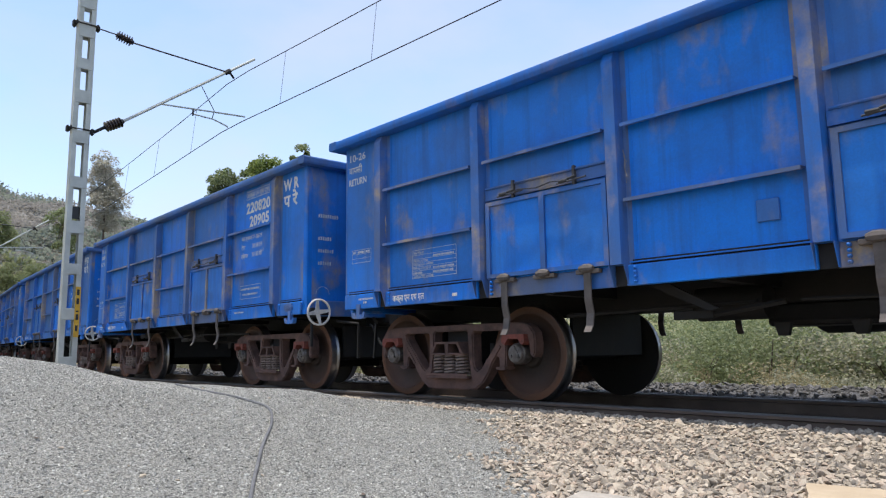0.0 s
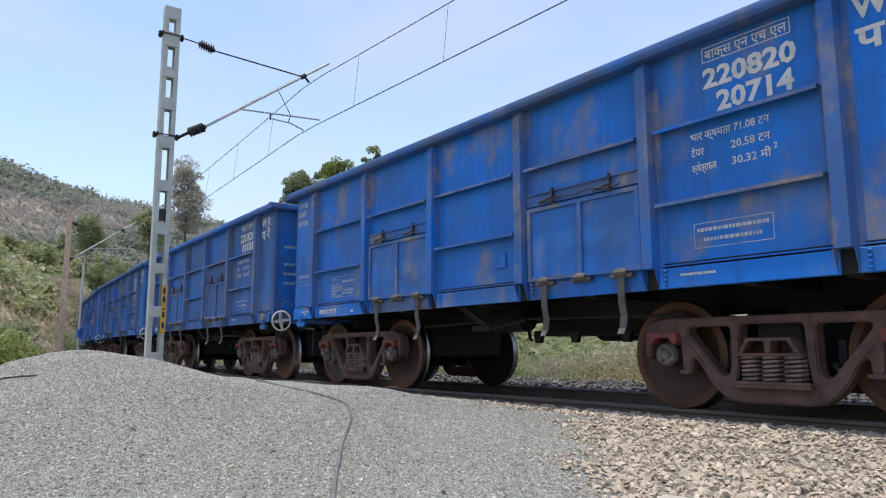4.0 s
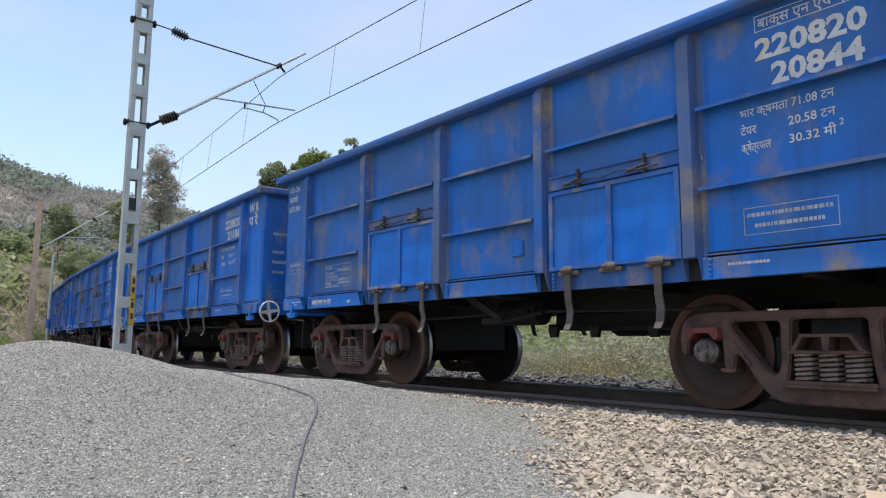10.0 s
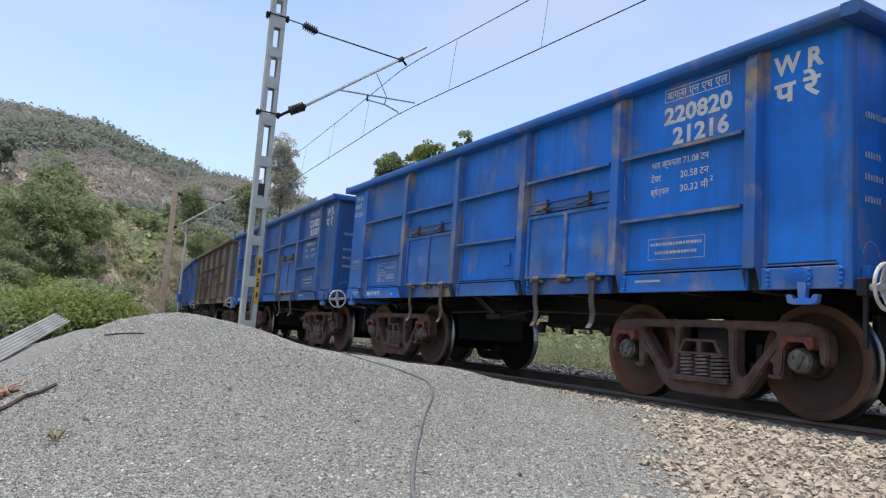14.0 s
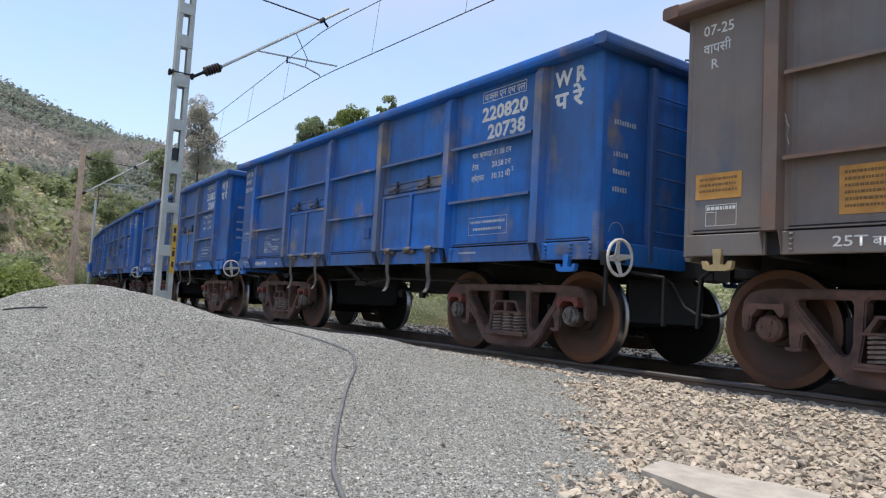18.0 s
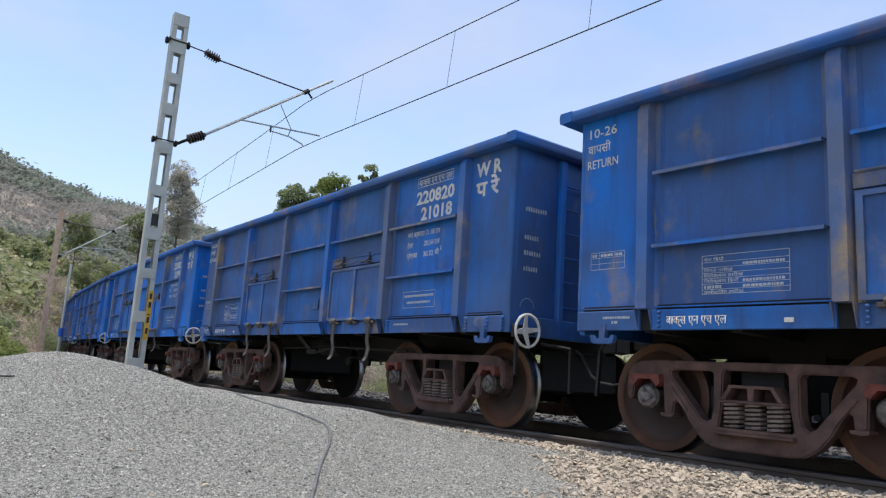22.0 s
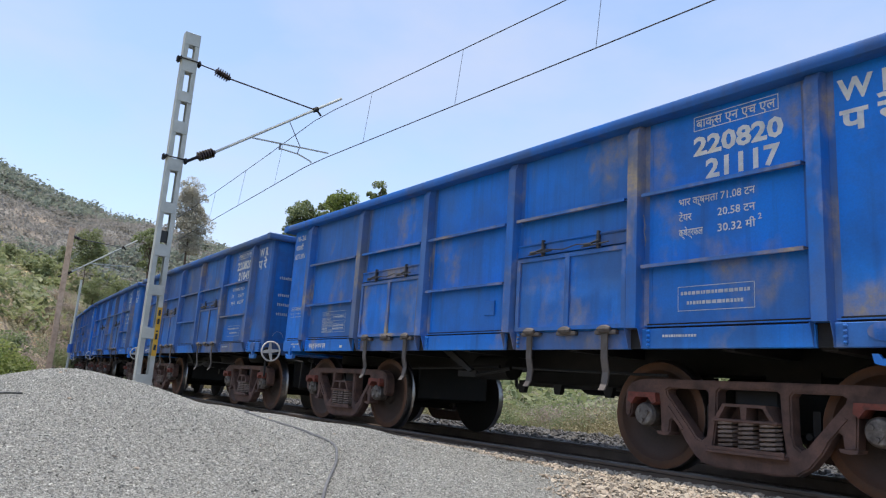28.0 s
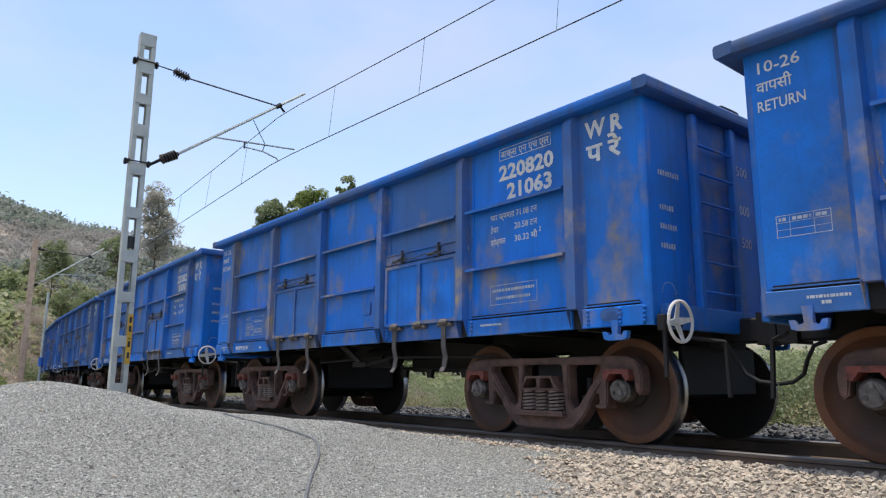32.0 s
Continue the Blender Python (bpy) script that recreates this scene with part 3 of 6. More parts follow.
        prof = [(5.032, TOP - 0.10), (5.155, TOP - 0.110), (5.182, TOP - 0.100), (5.19, TOP - 0.075), (5.19, TOP - 0.016), (5.178, TOP + 0.004), (5.16, TOP + 0.008), (5.032, TOP + 0.008)]
        prism(bm, [(sx * x, -OUT, z) for x, z in prof], [(sx * x, OUT, z) for x, z in prof])
        box(bm, *sorted((sx * (END - 0.04), sx * 5.032)), -SIDE + 0.06, SIDE - 0.06, TOP - 0.104, TOP - 0.004)
        rim = part("end_rim", bm, rib if body is BROWN else RIM_BLUE, w)
        bm = bmesh.new()
        pipe(bm, [(sx * 5.12, -0.26, TOP), (sx * 5.12, -0.25, TOP + 0.055), (sx * 5.12, -0.22, TOP + 0.062), (sx * 5.12, 0.06, TOP + 0.062), (sx * 5.12, 0.09, TOP + 0.055), (sx * 5.12, 0.10, TOP)], 0.010, 6)
        part("grab_iron", bm, LATCH, rim, "bent steel grab iron on the rim", True)
        for y in (-0.70, 0.0, 0.70):
            bm = bmesh.new()
            x0, x1 = sorted((sx * END, sx * (END + 0.075)))
            box(bm, x0, x1, y - 0.045, y + 0.045, LOW, TOP - 0.13, 0.012)
            part("end_rib", bm, body, w)
        bm = bmesh.new()
        x0, x1 = sorted((sx * END, sx * (END + 0.07)))
        box(bm, x0, x1, -SIDE + 0.14, SIDE - 0.14, LOW - 0.03, LOW + 0.19, 0.01)
        part("headstock", bm, body, w)
        for k in range(6):
            bm = bmesh.new()
            z = 1.42 + 0.29 * k
            bar(bm, (sx * (END + 0.055), -0.66, z), (sx * (END + 0.055), -0.04, z), 0.013, 6)
            part("ladder_rung", bm, body, w)
        # coupler and hose
        bm = bmesh.new()
        x0, x1 = sorted((sx * 4.9, sx * 5.36))
        box(bm, x0, x1, -0.11, 0.11, 0.96, 1.20, 0.02)
        slab(bm, [(sx * 5.30, 0.93), (sx * 5.478, 0.95), (sx * 5.478, 1.22), (sx * 5.30, 1.24)], -0.19, 0.15)
        part("coupler", bm, DARK, w, "black greasy automatic coupler")
        bm = bmesh.new()
        pipe(bm, [(sx * 5.0, -0.32, 0.94), (sx * 5.10, -0.34, 0.90), (sx * 5.17, -0.33, 0.78), (sx * 5.22, -0.30, 0.66), (sx * 5.33, -0.26, 0.59), (sx * 5.478, -0.22, 0.57)], 0.019, 8)
        part("brake_hose", bm, HOSE, w, "black rubber brake hose", True)
        bm = bmesh.new()
        bar(bm, (sx * 5.05, -0.95, 0.98), (sx * 5.28, -0.72, 0.94), 0.02, 6)
        prism(bm, [(sx * 5.27, -0.74, 0.94), (sx * 5.30, -0.74, 0.94), (sx * 5.30, -0.70, 0.94), (sx * 5.27, -0.70, 0.94)],
              [(sx * 5.29, -0.76, 0.45), (sx * 5.32, -0.76, 0.45), (sx * 5.32, -0.72, 0.45), (sx * 5.29, -0.72, 0.45)])
        part("uncoupling_lever", bm, DARK, w)
        # rope hooks under the sill
        for sy in (-1, 1):
            bm = bmesh.new()
            y0, y1 = sorted((sy * (SIDE + 0.0), sy * (SIDE + 0.052)))
            slab(bm, [(sx * 4.66 + u, z) for u, z in ((-0.04, 1.13), (0.04, 1.13), (0.03, 1.005), (0.075, 0.992), (0.10, 1.03), (0.14, 1.03), (0.125, 0.965), (0.08, 0.95), (-0.08, 0.95), (-0.125, 0.965), (-0.14, 1.03), (-0.10, 1.03), (-0.075, 0.992), (-0.03, 1.005))], y0, y1)
            part("rope_hook", bm, hook, w, "painted rope hook below the sill")
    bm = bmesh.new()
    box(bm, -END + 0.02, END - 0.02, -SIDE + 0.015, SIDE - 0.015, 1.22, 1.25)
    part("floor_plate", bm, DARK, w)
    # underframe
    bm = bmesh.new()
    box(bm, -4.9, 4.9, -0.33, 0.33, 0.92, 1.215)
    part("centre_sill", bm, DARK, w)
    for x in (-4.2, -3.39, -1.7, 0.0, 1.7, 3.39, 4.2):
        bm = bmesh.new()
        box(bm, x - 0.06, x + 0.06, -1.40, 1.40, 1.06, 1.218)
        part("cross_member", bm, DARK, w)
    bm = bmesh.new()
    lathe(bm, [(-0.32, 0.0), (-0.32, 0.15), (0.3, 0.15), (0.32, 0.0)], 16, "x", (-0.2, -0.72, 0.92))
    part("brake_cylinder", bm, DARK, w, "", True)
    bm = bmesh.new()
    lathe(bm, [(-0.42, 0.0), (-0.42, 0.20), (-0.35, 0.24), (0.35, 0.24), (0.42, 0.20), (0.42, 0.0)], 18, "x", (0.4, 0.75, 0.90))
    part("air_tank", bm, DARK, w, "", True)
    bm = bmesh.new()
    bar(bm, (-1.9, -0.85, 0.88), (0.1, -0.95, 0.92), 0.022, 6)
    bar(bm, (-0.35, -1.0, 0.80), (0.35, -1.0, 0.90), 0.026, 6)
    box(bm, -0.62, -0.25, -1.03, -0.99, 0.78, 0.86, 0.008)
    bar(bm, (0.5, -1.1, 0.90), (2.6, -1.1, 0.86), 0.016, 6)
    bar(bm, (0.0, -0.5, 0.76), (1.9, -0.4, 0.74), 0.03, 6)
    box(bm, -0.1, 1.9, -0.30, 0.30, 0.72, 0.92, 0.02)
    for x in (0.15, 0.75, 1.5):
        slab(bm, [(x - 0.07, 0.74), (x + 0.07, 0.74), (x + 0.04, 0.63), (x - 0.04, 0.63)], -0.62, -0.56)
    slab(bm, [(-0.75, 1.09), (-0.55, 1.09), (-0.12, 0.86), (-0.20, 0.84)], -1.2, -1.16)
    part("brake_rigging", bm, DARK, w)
    # hand wheel on the leading end, facing along the track
    bm = bmesh.new()
    cz, cx, cy = 1.09, 5.25, -1.36
    n = 28
    for i in range(n):
        a, b = 2 * math.pi * i / n, 2 * math.pi * (i + 1) / n
        bar(bm, (cx, cy + 0.175 * math.cos(a), cz + 0.175 * math.sin(a)), (cx, cy + 0.175 * math.cos(b), cz + 0.175 * math.sin(b)), 0.015, 6)
    for i in range(4):
        a = 0.15 + math.pi / 2 * i
        c, s = math.cos(a), math.sin(a)
        ring = []
        for u, h, x in ((0.02, 0.034, cx - 0.045), (0.168, 0.017, cx - 0.006)):
            ring.append([(x, cy + u * c - h * s, cz + u * s + h * c), (x, cy + u * c + h * s, cz + u * s - h * c), (x + 0.012, cy + u * c + h * s, cz + u * s - h * c), (x + 0.012, cy + u * c - h * s, cz + u * s + h * c)])
        prism(bm, *ring)
    bar(bm, (cx - 0.20, cy, cz), (cx - 0.01, cy, cz), 0.028, 8)
    part("hand_wheel", bm, WHITE, w, "white-painted brake hand wheel")
    bm = bmesh.new()
    box(bm, 5.05, 5.13, -1.42, -1.30, 1.02, 1.16, 0.008)
    box(bm, 5.09, 5.12, -1.40, -1.37, 0.62, 1.02)
    box(bm, 5.00, 5.10, -1.30, -1.10, 1.06, 1.12)
    part("hand_wheel_bracket", bm, DARK, w)
    # bogies
    for c in (-BOGIES / 2, BOGIES / 2):
        for sy in (-1, 1):
            bm = bmesh.new()
            side_frame(bm, c, sy)
            part("side_frame", bm, CAST, w, "rust-brown cast bogie side frame")
            bm = bmesh.new()
            y0, y1 = sorted((sy * 0.9, sy * 1.185))
            box(bm, c - 0.285, c + 0.285, y0, y1, 0.49, 0.515, 0.006)
            slab(bm, [(c - 0.20, 0.615), (c + 0.20, 0.615), (c + 0.19, 0.64), (c - 0.19, 0.64)], y0, y1)
            slab(bm, [(c - 0.02, 0.515), (c + 0.02, 0.515), (c + 0.03, 0.615), (c - 0.03, 0.615)], y0, y1)
            for q in (-1, 1):
                slab(bm, [(c + q * 0.265, 0.515), (c + q * 0.225, 0.515), (c + q * 0.165, 0.615), (c + q * 0.20, 0.615)], y0, y1)
            slab(bm, [(c - 0.23, 0.515), (c + 0.23, 0.515), (c + 0.17, 0.615), (c - 0.17, 0.615)], *sorted((sy * 0.9, sy * 1.0)))
            part("bolster_end", bm, CAST, w)
            for u in (-0.185, 0.0, 0.185):
                bm = bmesh.new()
                coil(bm, c + u, sy * 1.09, 0.275, 0.49, 0.080, 6)
                part("spring", bm, SPRING, w, "", True)
            for q in (-1, 1):
                bm = bmesh.new()
                x = c + q * BASE / 2
                slab(bm, [(x + u, z) for u, z in ((-0.16, 0.62), (-0.15, 0.70), (0.15, 0.70), (0.16, 0.62), (0.12, 0.59), (0.07, 0.655), (-0.07, 0.655), (-0.12, 0.59))], *sorted((sy * 0.99, sy * 1.19)))
                part("bearing_adapter", bm, adapter, w, "painted bearing adapter")
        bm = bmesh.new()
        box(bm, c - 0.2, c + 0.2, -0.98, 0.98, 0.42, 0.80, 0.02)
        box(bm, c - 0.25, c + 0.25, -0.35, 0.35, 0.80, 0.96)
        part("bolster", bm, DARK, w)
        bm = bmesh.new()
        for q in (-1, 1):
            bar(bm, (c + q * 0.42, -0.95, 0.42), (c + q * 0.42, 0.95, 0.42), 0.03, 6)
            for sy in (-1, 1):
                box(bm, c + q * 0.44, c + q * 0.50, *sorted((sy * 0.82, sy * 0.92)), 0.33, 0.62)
            # wide plates added to fill the see-through gap between the wheels with black
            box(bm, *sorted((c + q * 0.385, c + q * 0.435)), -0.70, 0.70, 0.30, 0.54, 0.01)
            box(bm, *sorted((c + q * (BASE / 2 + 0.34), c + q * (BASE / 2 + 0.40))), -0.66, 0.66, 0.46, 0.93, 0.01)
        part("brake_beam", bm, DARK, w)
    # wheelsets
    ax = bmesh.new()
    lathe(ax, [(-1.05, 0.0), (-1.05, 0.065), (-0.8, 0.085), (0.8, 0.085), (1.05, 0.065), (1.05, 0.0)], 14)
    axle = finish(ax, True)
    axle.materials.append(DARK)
    wheels = {}
    caps = {}
    for sy in (-1, 1):
        wheels[sy] = wheel_mesh(sy)
        wheels[sy].materials.append(WHEEL)
        bm = bmesh.new()
        lathe(bm, [(sy * a, r) for a, r in ((0.99, 0.0), (0.99, 0.105), (1.0, 0.112), (1.12, 0.112), (1.135, 0.100), (1.15, 0.098), (1.16, 0.088), (1.16, 0.0))], 24)
        for j in range(3):
            a = math.pi / 2 + 2 * math.pi * j / 3
            bar(bm, (0.052 * math.cos(a), sy * 1.158, 0.052 * math.sin(a)), (0.052 * math.cos(a), sy * 1.182, 0.052 * math.sin(a)), 0.019, 6)
        slab(bm, [(0.085 * math.cos(math.pi / 2 + 2 * math.pi * j / 3), 0.085 * math.sin(math.pi / 2 + 2 * math.pi * j / 3)) for j in range(3)], sy * 1.158, sy * 1.168)
        caps[sy] = finish(bm, True)
        caps[sy].materials.append(cap)
    for c in (BOGIES / 2, -BOGIES / 2):
        for q in (1, -1):
            ws = new("wheelset", axle)
            ws.parent = w
            ws.location = (c + q * BASE / 2, 0, 0.50)
            for sy in (-1, 1):
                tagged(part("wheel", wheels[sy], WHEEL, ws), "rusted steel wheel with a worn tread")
                tagged(part("bearing_cap", caps[sy], cap, ws), "bearing end cap with three bolts")
    return w


def letters(w, text, x, z, size, width=None, y=-SIDE - 0.004, mat=None, label=""):
    ob = part("lettering", words(text, size, width), mat or LETTER, w, label)
    ob.location = (x, y, z)
    return ob


def marks(w, mat, seed=3):
    """Small writing that cannot be read, and its frames."""
    y = -SIDE - 0.004
    for f in range(5):
        bm = bmesh.new()
        if f == 0:
            border(bm, 2.95, 3.66, 1.40, 1.615, y, 0.006)
            bars(bm, 2.98, y, 1.54, 0.64, 0.030, 1, 0, seed)
            bars(bm, 3.04, y, 1.455, 0.52, 0.030, 1, 0, seed + 1)
        elif f == 1:
            border(bm, -3.66, -2.92, 1.37, 1.70, y, 0.005)
            for r in range(7):
                z = 1.648 - 0.046 * r
                bars(bm, -3.64, y, z, (0.0, 0.0, 0.0, 0.0, 0.0, 0.17, 0.0)[r], 0.026, 1, 0, seed + r)
                if r in (1, 4, 5):
                    bars(bm, -3.30, y, z, 0.34, 0.022, 1, 0, seed + 9 + r)
                if r < 6:
                    bm.faces.new([bm.verts.new(p) for p in ((-3.655, y, z - 0.010), (-2.925, y, z - 0.010), (-2.925, y, z - 0.006), (-3.655, y, z - 0.006))])
        elif f == 2:
            border(bm, -4.85, -4.45, 1.66, 1.83, y, 0.005)
            bars(bm, -4.83, y, 1.785, 0.06, 0.026, 1, 0, seed)
            bars(bm, -4.73, y, 1.785, 0.14, 0.026, 1, 0, seed + 2)
            bars(bm, -4.56, y, 1.785, 0.09, 0.026, 1, 0, seed + 3)
            for q in (1.772, 1.716):
                bm.faces.new([bm.verts.new(p) for p in ((-4.845, y, q), (-4.455, y, q), (-4.455, y, q + 0.004), (-4.845, y, q + 0.004))])
            for q in (-4.75, -4.575):
                bm.faces.new([bm.verts.new(p) for p in ((q, y, 1.665), (q + 0.004, y, 1.665), (q + 0.004, y, 1.825), (q, y, 1.825))])
        elif f == 3:
            bars(bm, 2.82, -SIDE - 0.040, LOW + 0.10, 0.34, 0.022, 1, 0, seed + 5)
            bars(bm, -4.66, -SIDE - 0.040, LOW + 0.105, 0.30, 0.022, 1, 0.01, seed + 5)
            bars(bm, -4.56, -SIDE - 0.040, LOW + 0.06, 0.07, 0.026, 1, 0.01, seed + 5)
        else:
            x = END + 0.006
            for z, n in ((2.47, 9), (2.14, 6), (1.96, 7), (1.78, 6)):
                for j in range(n):
                    yy = -1.25 + 0.038 * j
                    h = 0.052 if (j + n) % 3 else 0.045
                    bm.faces.new([bm.verts.new(p) for p in ((x, yy, z), (x, yy + 0.024, z), (x, yy + 0.024, z + h), (x, yy, z + h))])
            for j in range(14):
                a, c = math.pi * j / 14, math.pi * (j + 0.8) / 14
                bm.faces.new([bm.verts.new((x, -1.17 + r * math.cos(q), 1.36 + r * math.sin(q))) for r, q in ((0.105, a), (0.112, a), (0.112, c), (0.105, c))])
        tagged(part("stencilled_marking", bm, mat, w), kind="stuff")
    if mat is FAINT:
        bm = bmesh.new()
        box(bm, -2.955, -2.885, -SIDE - 0.044, -SIDE - 0.036, LOW + 0.05, LOW + 0.085)
        part("reflector_tape", bm, WHITE, w, "small pale reflector strip")


def common_letters(w):
    letters(w, "W R", 4.35, 2.935, 0.235, 0.46)
    letters(w, "प रे", 4.36, 2.69, 0.25, 0.42)
    letters(w, "220820", 3.11, 2.785, 0.235, 0.82)
    letters(w, "बाक्स एन एच एल", 3.14, 3.04, 0.115, 0.73)
    bm = bmesh.new()
    border(bm, 3.115, 3.895, 3.012, 3.147, -SIDE - 0.0045, 0.007)
    tagged(part("stencilled_marking", bm, LETTER, w), kind="stuff")
    letters(w, "भार क्षमता 71.08 टन", 2.96, 2.345, 0.095, 0.72)
    letters(w, "टेयर", 2.96, 2.205, 0.095, 0.13)
    letters(w, "20.58 टन", 3.34, 2.205, 0.095, 0.34)
    letters(w, "क्षेत्रफल", 2.96, 2.065, 0.095, 0.24)
    letters(w, "30.32 मी", 3.34, 2.065, 0.095, 0.34)
    letters(w, "2", 3.70, 2.12, 0.07)
    letters(w, "10-26", -4.90, 3.01, 0.135, 0.33)
    letters(w, "वापसी", -4.92, 2.85, 0.125, 0.28)
    letters(w, "RETURN", -4.92, 2.69, 0.125, 0.37)
    letters(w, "बाक्स एन एच एल", -3.98, LOW + 0.05, 0.105, 0.56, -SIDE - 0.040)
    marks(w, FAINT)
    letters(w, "बेस िडपो\n\nिनयत तारीख\nिनरीक्षण तारीख\nिनरीक्षण िडपो\n\nकमीशिनंग तारीख", -3.64, 1.650, 0.036, 0.35, mat=FAINT)
    for text, z in (("1500", 2.72), ("2000", 2.30), ("2500", 1.95)):
        ob = letters(w, text, END + 0.006, z, 0.15, 0.26)
        ob.location, ob.rotation_euler = (END + 0.006, 0.10, z), (0, 0, math.pi / 2)


def oval_plate(w, mat):
    """A cast maker's plate on the sill by the leading corner, its writing worn away."""
    bm = bmesh.new()
    y = -SIDE - 0.036
    for r, d in ((1.0, 0.010), (0.72, 0.015)):
        ring = [(4.62 + 0.125 * r * math.cos(2 * math.pi * i / 28), 1.185 + 0.068 * r * math.sin(2 * math.pi * i / 28)) for i in range(28)]
        slab(bm, ring, y - d, y)
    for q in (-0.02, 0.0, 0.02):
        box(bm, 4.56, 4.68, y - 0.019, y - 0.014, 1.181 + q, 1.189 + q)
    part("oval_plate", bm, mat, w, "cast oval plate painted over in blue")


def tie_wires(w):
    """Bits of twisted wire left hanging beside the ribs and on the latches."""
    for i, z in ((0, 2.02), (2, 2.12), (4, 2.16)):
        x = RIBS[i] + 0.085
        bm = bmesh.new()
        pipe(bm, [(x, -SIDE - 0.04, z + 0.16), (x + 0.03, -SIDE - 0.06, z + 0.08), (x + 0.015, -SIDE - 0.05, z), (x + 0.05, -SIDE - 0.07, z - 0.10), (x + 0.035, -SIDE - 0.06, z - 0.15)], 0.0035, 5)
        pipe(bm, [(x + 0.01, -SIDE - 0.05, z + 0.10), (x + 0.05, -SIDE - 0.07, z + 0.04), (x + 0.02, -SIDE - 0.06, z - 0.03)], 0.003, 5)
        part("tie_wire", bm, STALK_WIRE, w, "twisted bit of pale tie wire", True)
    for i in (1, 3):
        x = RIBS[i] + 0.9
        bm = bmesh.new()
        pipe(bm, [(x - 0.55, -SIDE - 0.07, 2.09), (x - 0.3, -SIDE - 0.10, 2.12), (x - 0.1, -SIDE - 0.08, 2.10), (x + 0.1, -SIDE - 0.09, 2.125), (x + 0.32, -SIDE - 0.08, 2.10)], 0.007, 5)
        part("tie_rope", bm, LATCH, w, "grimy wire rope tied between the latches", True)


def gauge_box(w, body):
    """A small plate holder on the middle panel of the side."""
    bm = bmesh.new()
    box(bm, 0.36, 0.53, -SIDE - 0.022, -SIDE, 1.47, 1.64, 0.006)
    part("card_holder", bm, body, w)


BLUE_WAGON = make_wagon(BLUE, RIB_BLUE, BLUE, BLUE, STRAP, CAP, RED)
gauge_box(BLUE_WAGON, BLUE)
oval_plate(BLUE_WAGON, RIB_BLUE)
tie_wires(BLUE_WAGON)
common_letters(BLUE_WAGON)
tagged(BLUE_WAGON, "blue-painted open high-sided freight wagon on the rails", "freight wagon", "wagons of the train")
DULL_WAGON = make_wagon(DULL_BLUE, DULL_RIB, DULL_BLUE, DULL_BLUE, STRAP, CAP, RED)
gauge_box(DULL_WAGON, DULL_BLUE)
oval_plate(DULL_WAGON, DULL_RIB)
tie_wires(DULL_WAGON)
common_letters(DULL_WAGON)
tagged(DULL_WAGON, "dusty dull-blue open high-sided freight wagon with worn stains on the rails", "freight wagon", "wagons of the train")
BROWN_WAGON = make_wagon(BROWN, DOOR_BROWN, OCHRE, DOOR_BROWN, RUST, RUST, RUST)
gauge_box(BROWN_WAGON, BROWN)
oval_plate(BROWN_WAGON, BROWN)
tie_wires(BROWN_WAGON)
letters(BROWN_WAGON, "07-25", -4.86, 3.00, 0.13, 0.28)
letters(BROWN_WAGON, "वापसी", -4.86, 2.84, 0.12, 0.26)
letters(BROWN_WAGON, "R", -4.78, 2.70, 0.12)
bm = bmesh.new()
border(bm, -4.80, -4.52, 1.33, 1.51, -SIDE - 0.004, 0.005)
border(bm, -4.80, -4.70, 1.33, 1.45, -SIDE - 0.0045, 0.005)
bars(bm, -4.79, -SIDE - 0.0045, 1.465, 0.26, 0.028, 1, 0, 12)
tagged(part("stencilled_marking", bm, LETTER, BROWN_WAGON), kind="stuff")
letters(BROWN_WAGON, "25T", -3.75, LOW + 0.05, 0.11, 0.24, -SIDE - 0.040)
letters(BROWN_WAGON, "बाक्स एन", -3.48, LOW + 0.05, 0.10, 0.40, -SIDE - 0.040)
letters(BROWN_WAGON, "SER", -0.28, 2.62, 0.15, 0.40, mat=FAINT)
letters(BROWN_WAGON, "द पू रे", -0.28, 2.85, 0.15, 0.40, mat=FAINT)
letters(BROWN_WAGON, "22071910996", 1.05, 2.80, 0.18, 1.10, mat=OCHRE)
letters(BROWN_WAGON, "भार क्षमता - 70.64 टन", 2.75, 3.0, 0.12, 1.15, mat=OCHRE)
letters(BROWN_WAGON, "टेयर       - 20.96 टन", 2.75, 2.83, 0.12, 1.15, mat=OCHRE)
letters(BROWN_WAGON, "क्षेत्रफल  - 30.32 मी", 2.75, 2.66, 0.12, 1.15, mat=OCHRE)
bm = bmesh.new()
slab(bm, [(3.36 + 0.33 * math.cos(2 * math.pi * i / 40), 2.16 + 0.26 * math.sin(2 * math.pi * i / 40)) for i in range(40)], -SIDE - 0.006, -SIDE - 0.002)
part("round_patch", bm, ORANGE, BROWN_WAGON, "orange-yellow painted oval patch with faded writing")
bm = bmesh.new()
bars(bm, 3.22, -SIDE - 0.009, 2.24, 0.26, 0.045, 1, 0, 5)
bars(bm, 3.14, -SIDE - 0.009, 2.06, 0.44, 0.075, 1, 0, 6)
part("stencilled_marking", bm, grimy("faded_brown_writing", (0.36, 0.20, 0.03), (0.30, 0.16, 0.03), (0.42, 0.24, 0.04)), BROWN_WAGON)
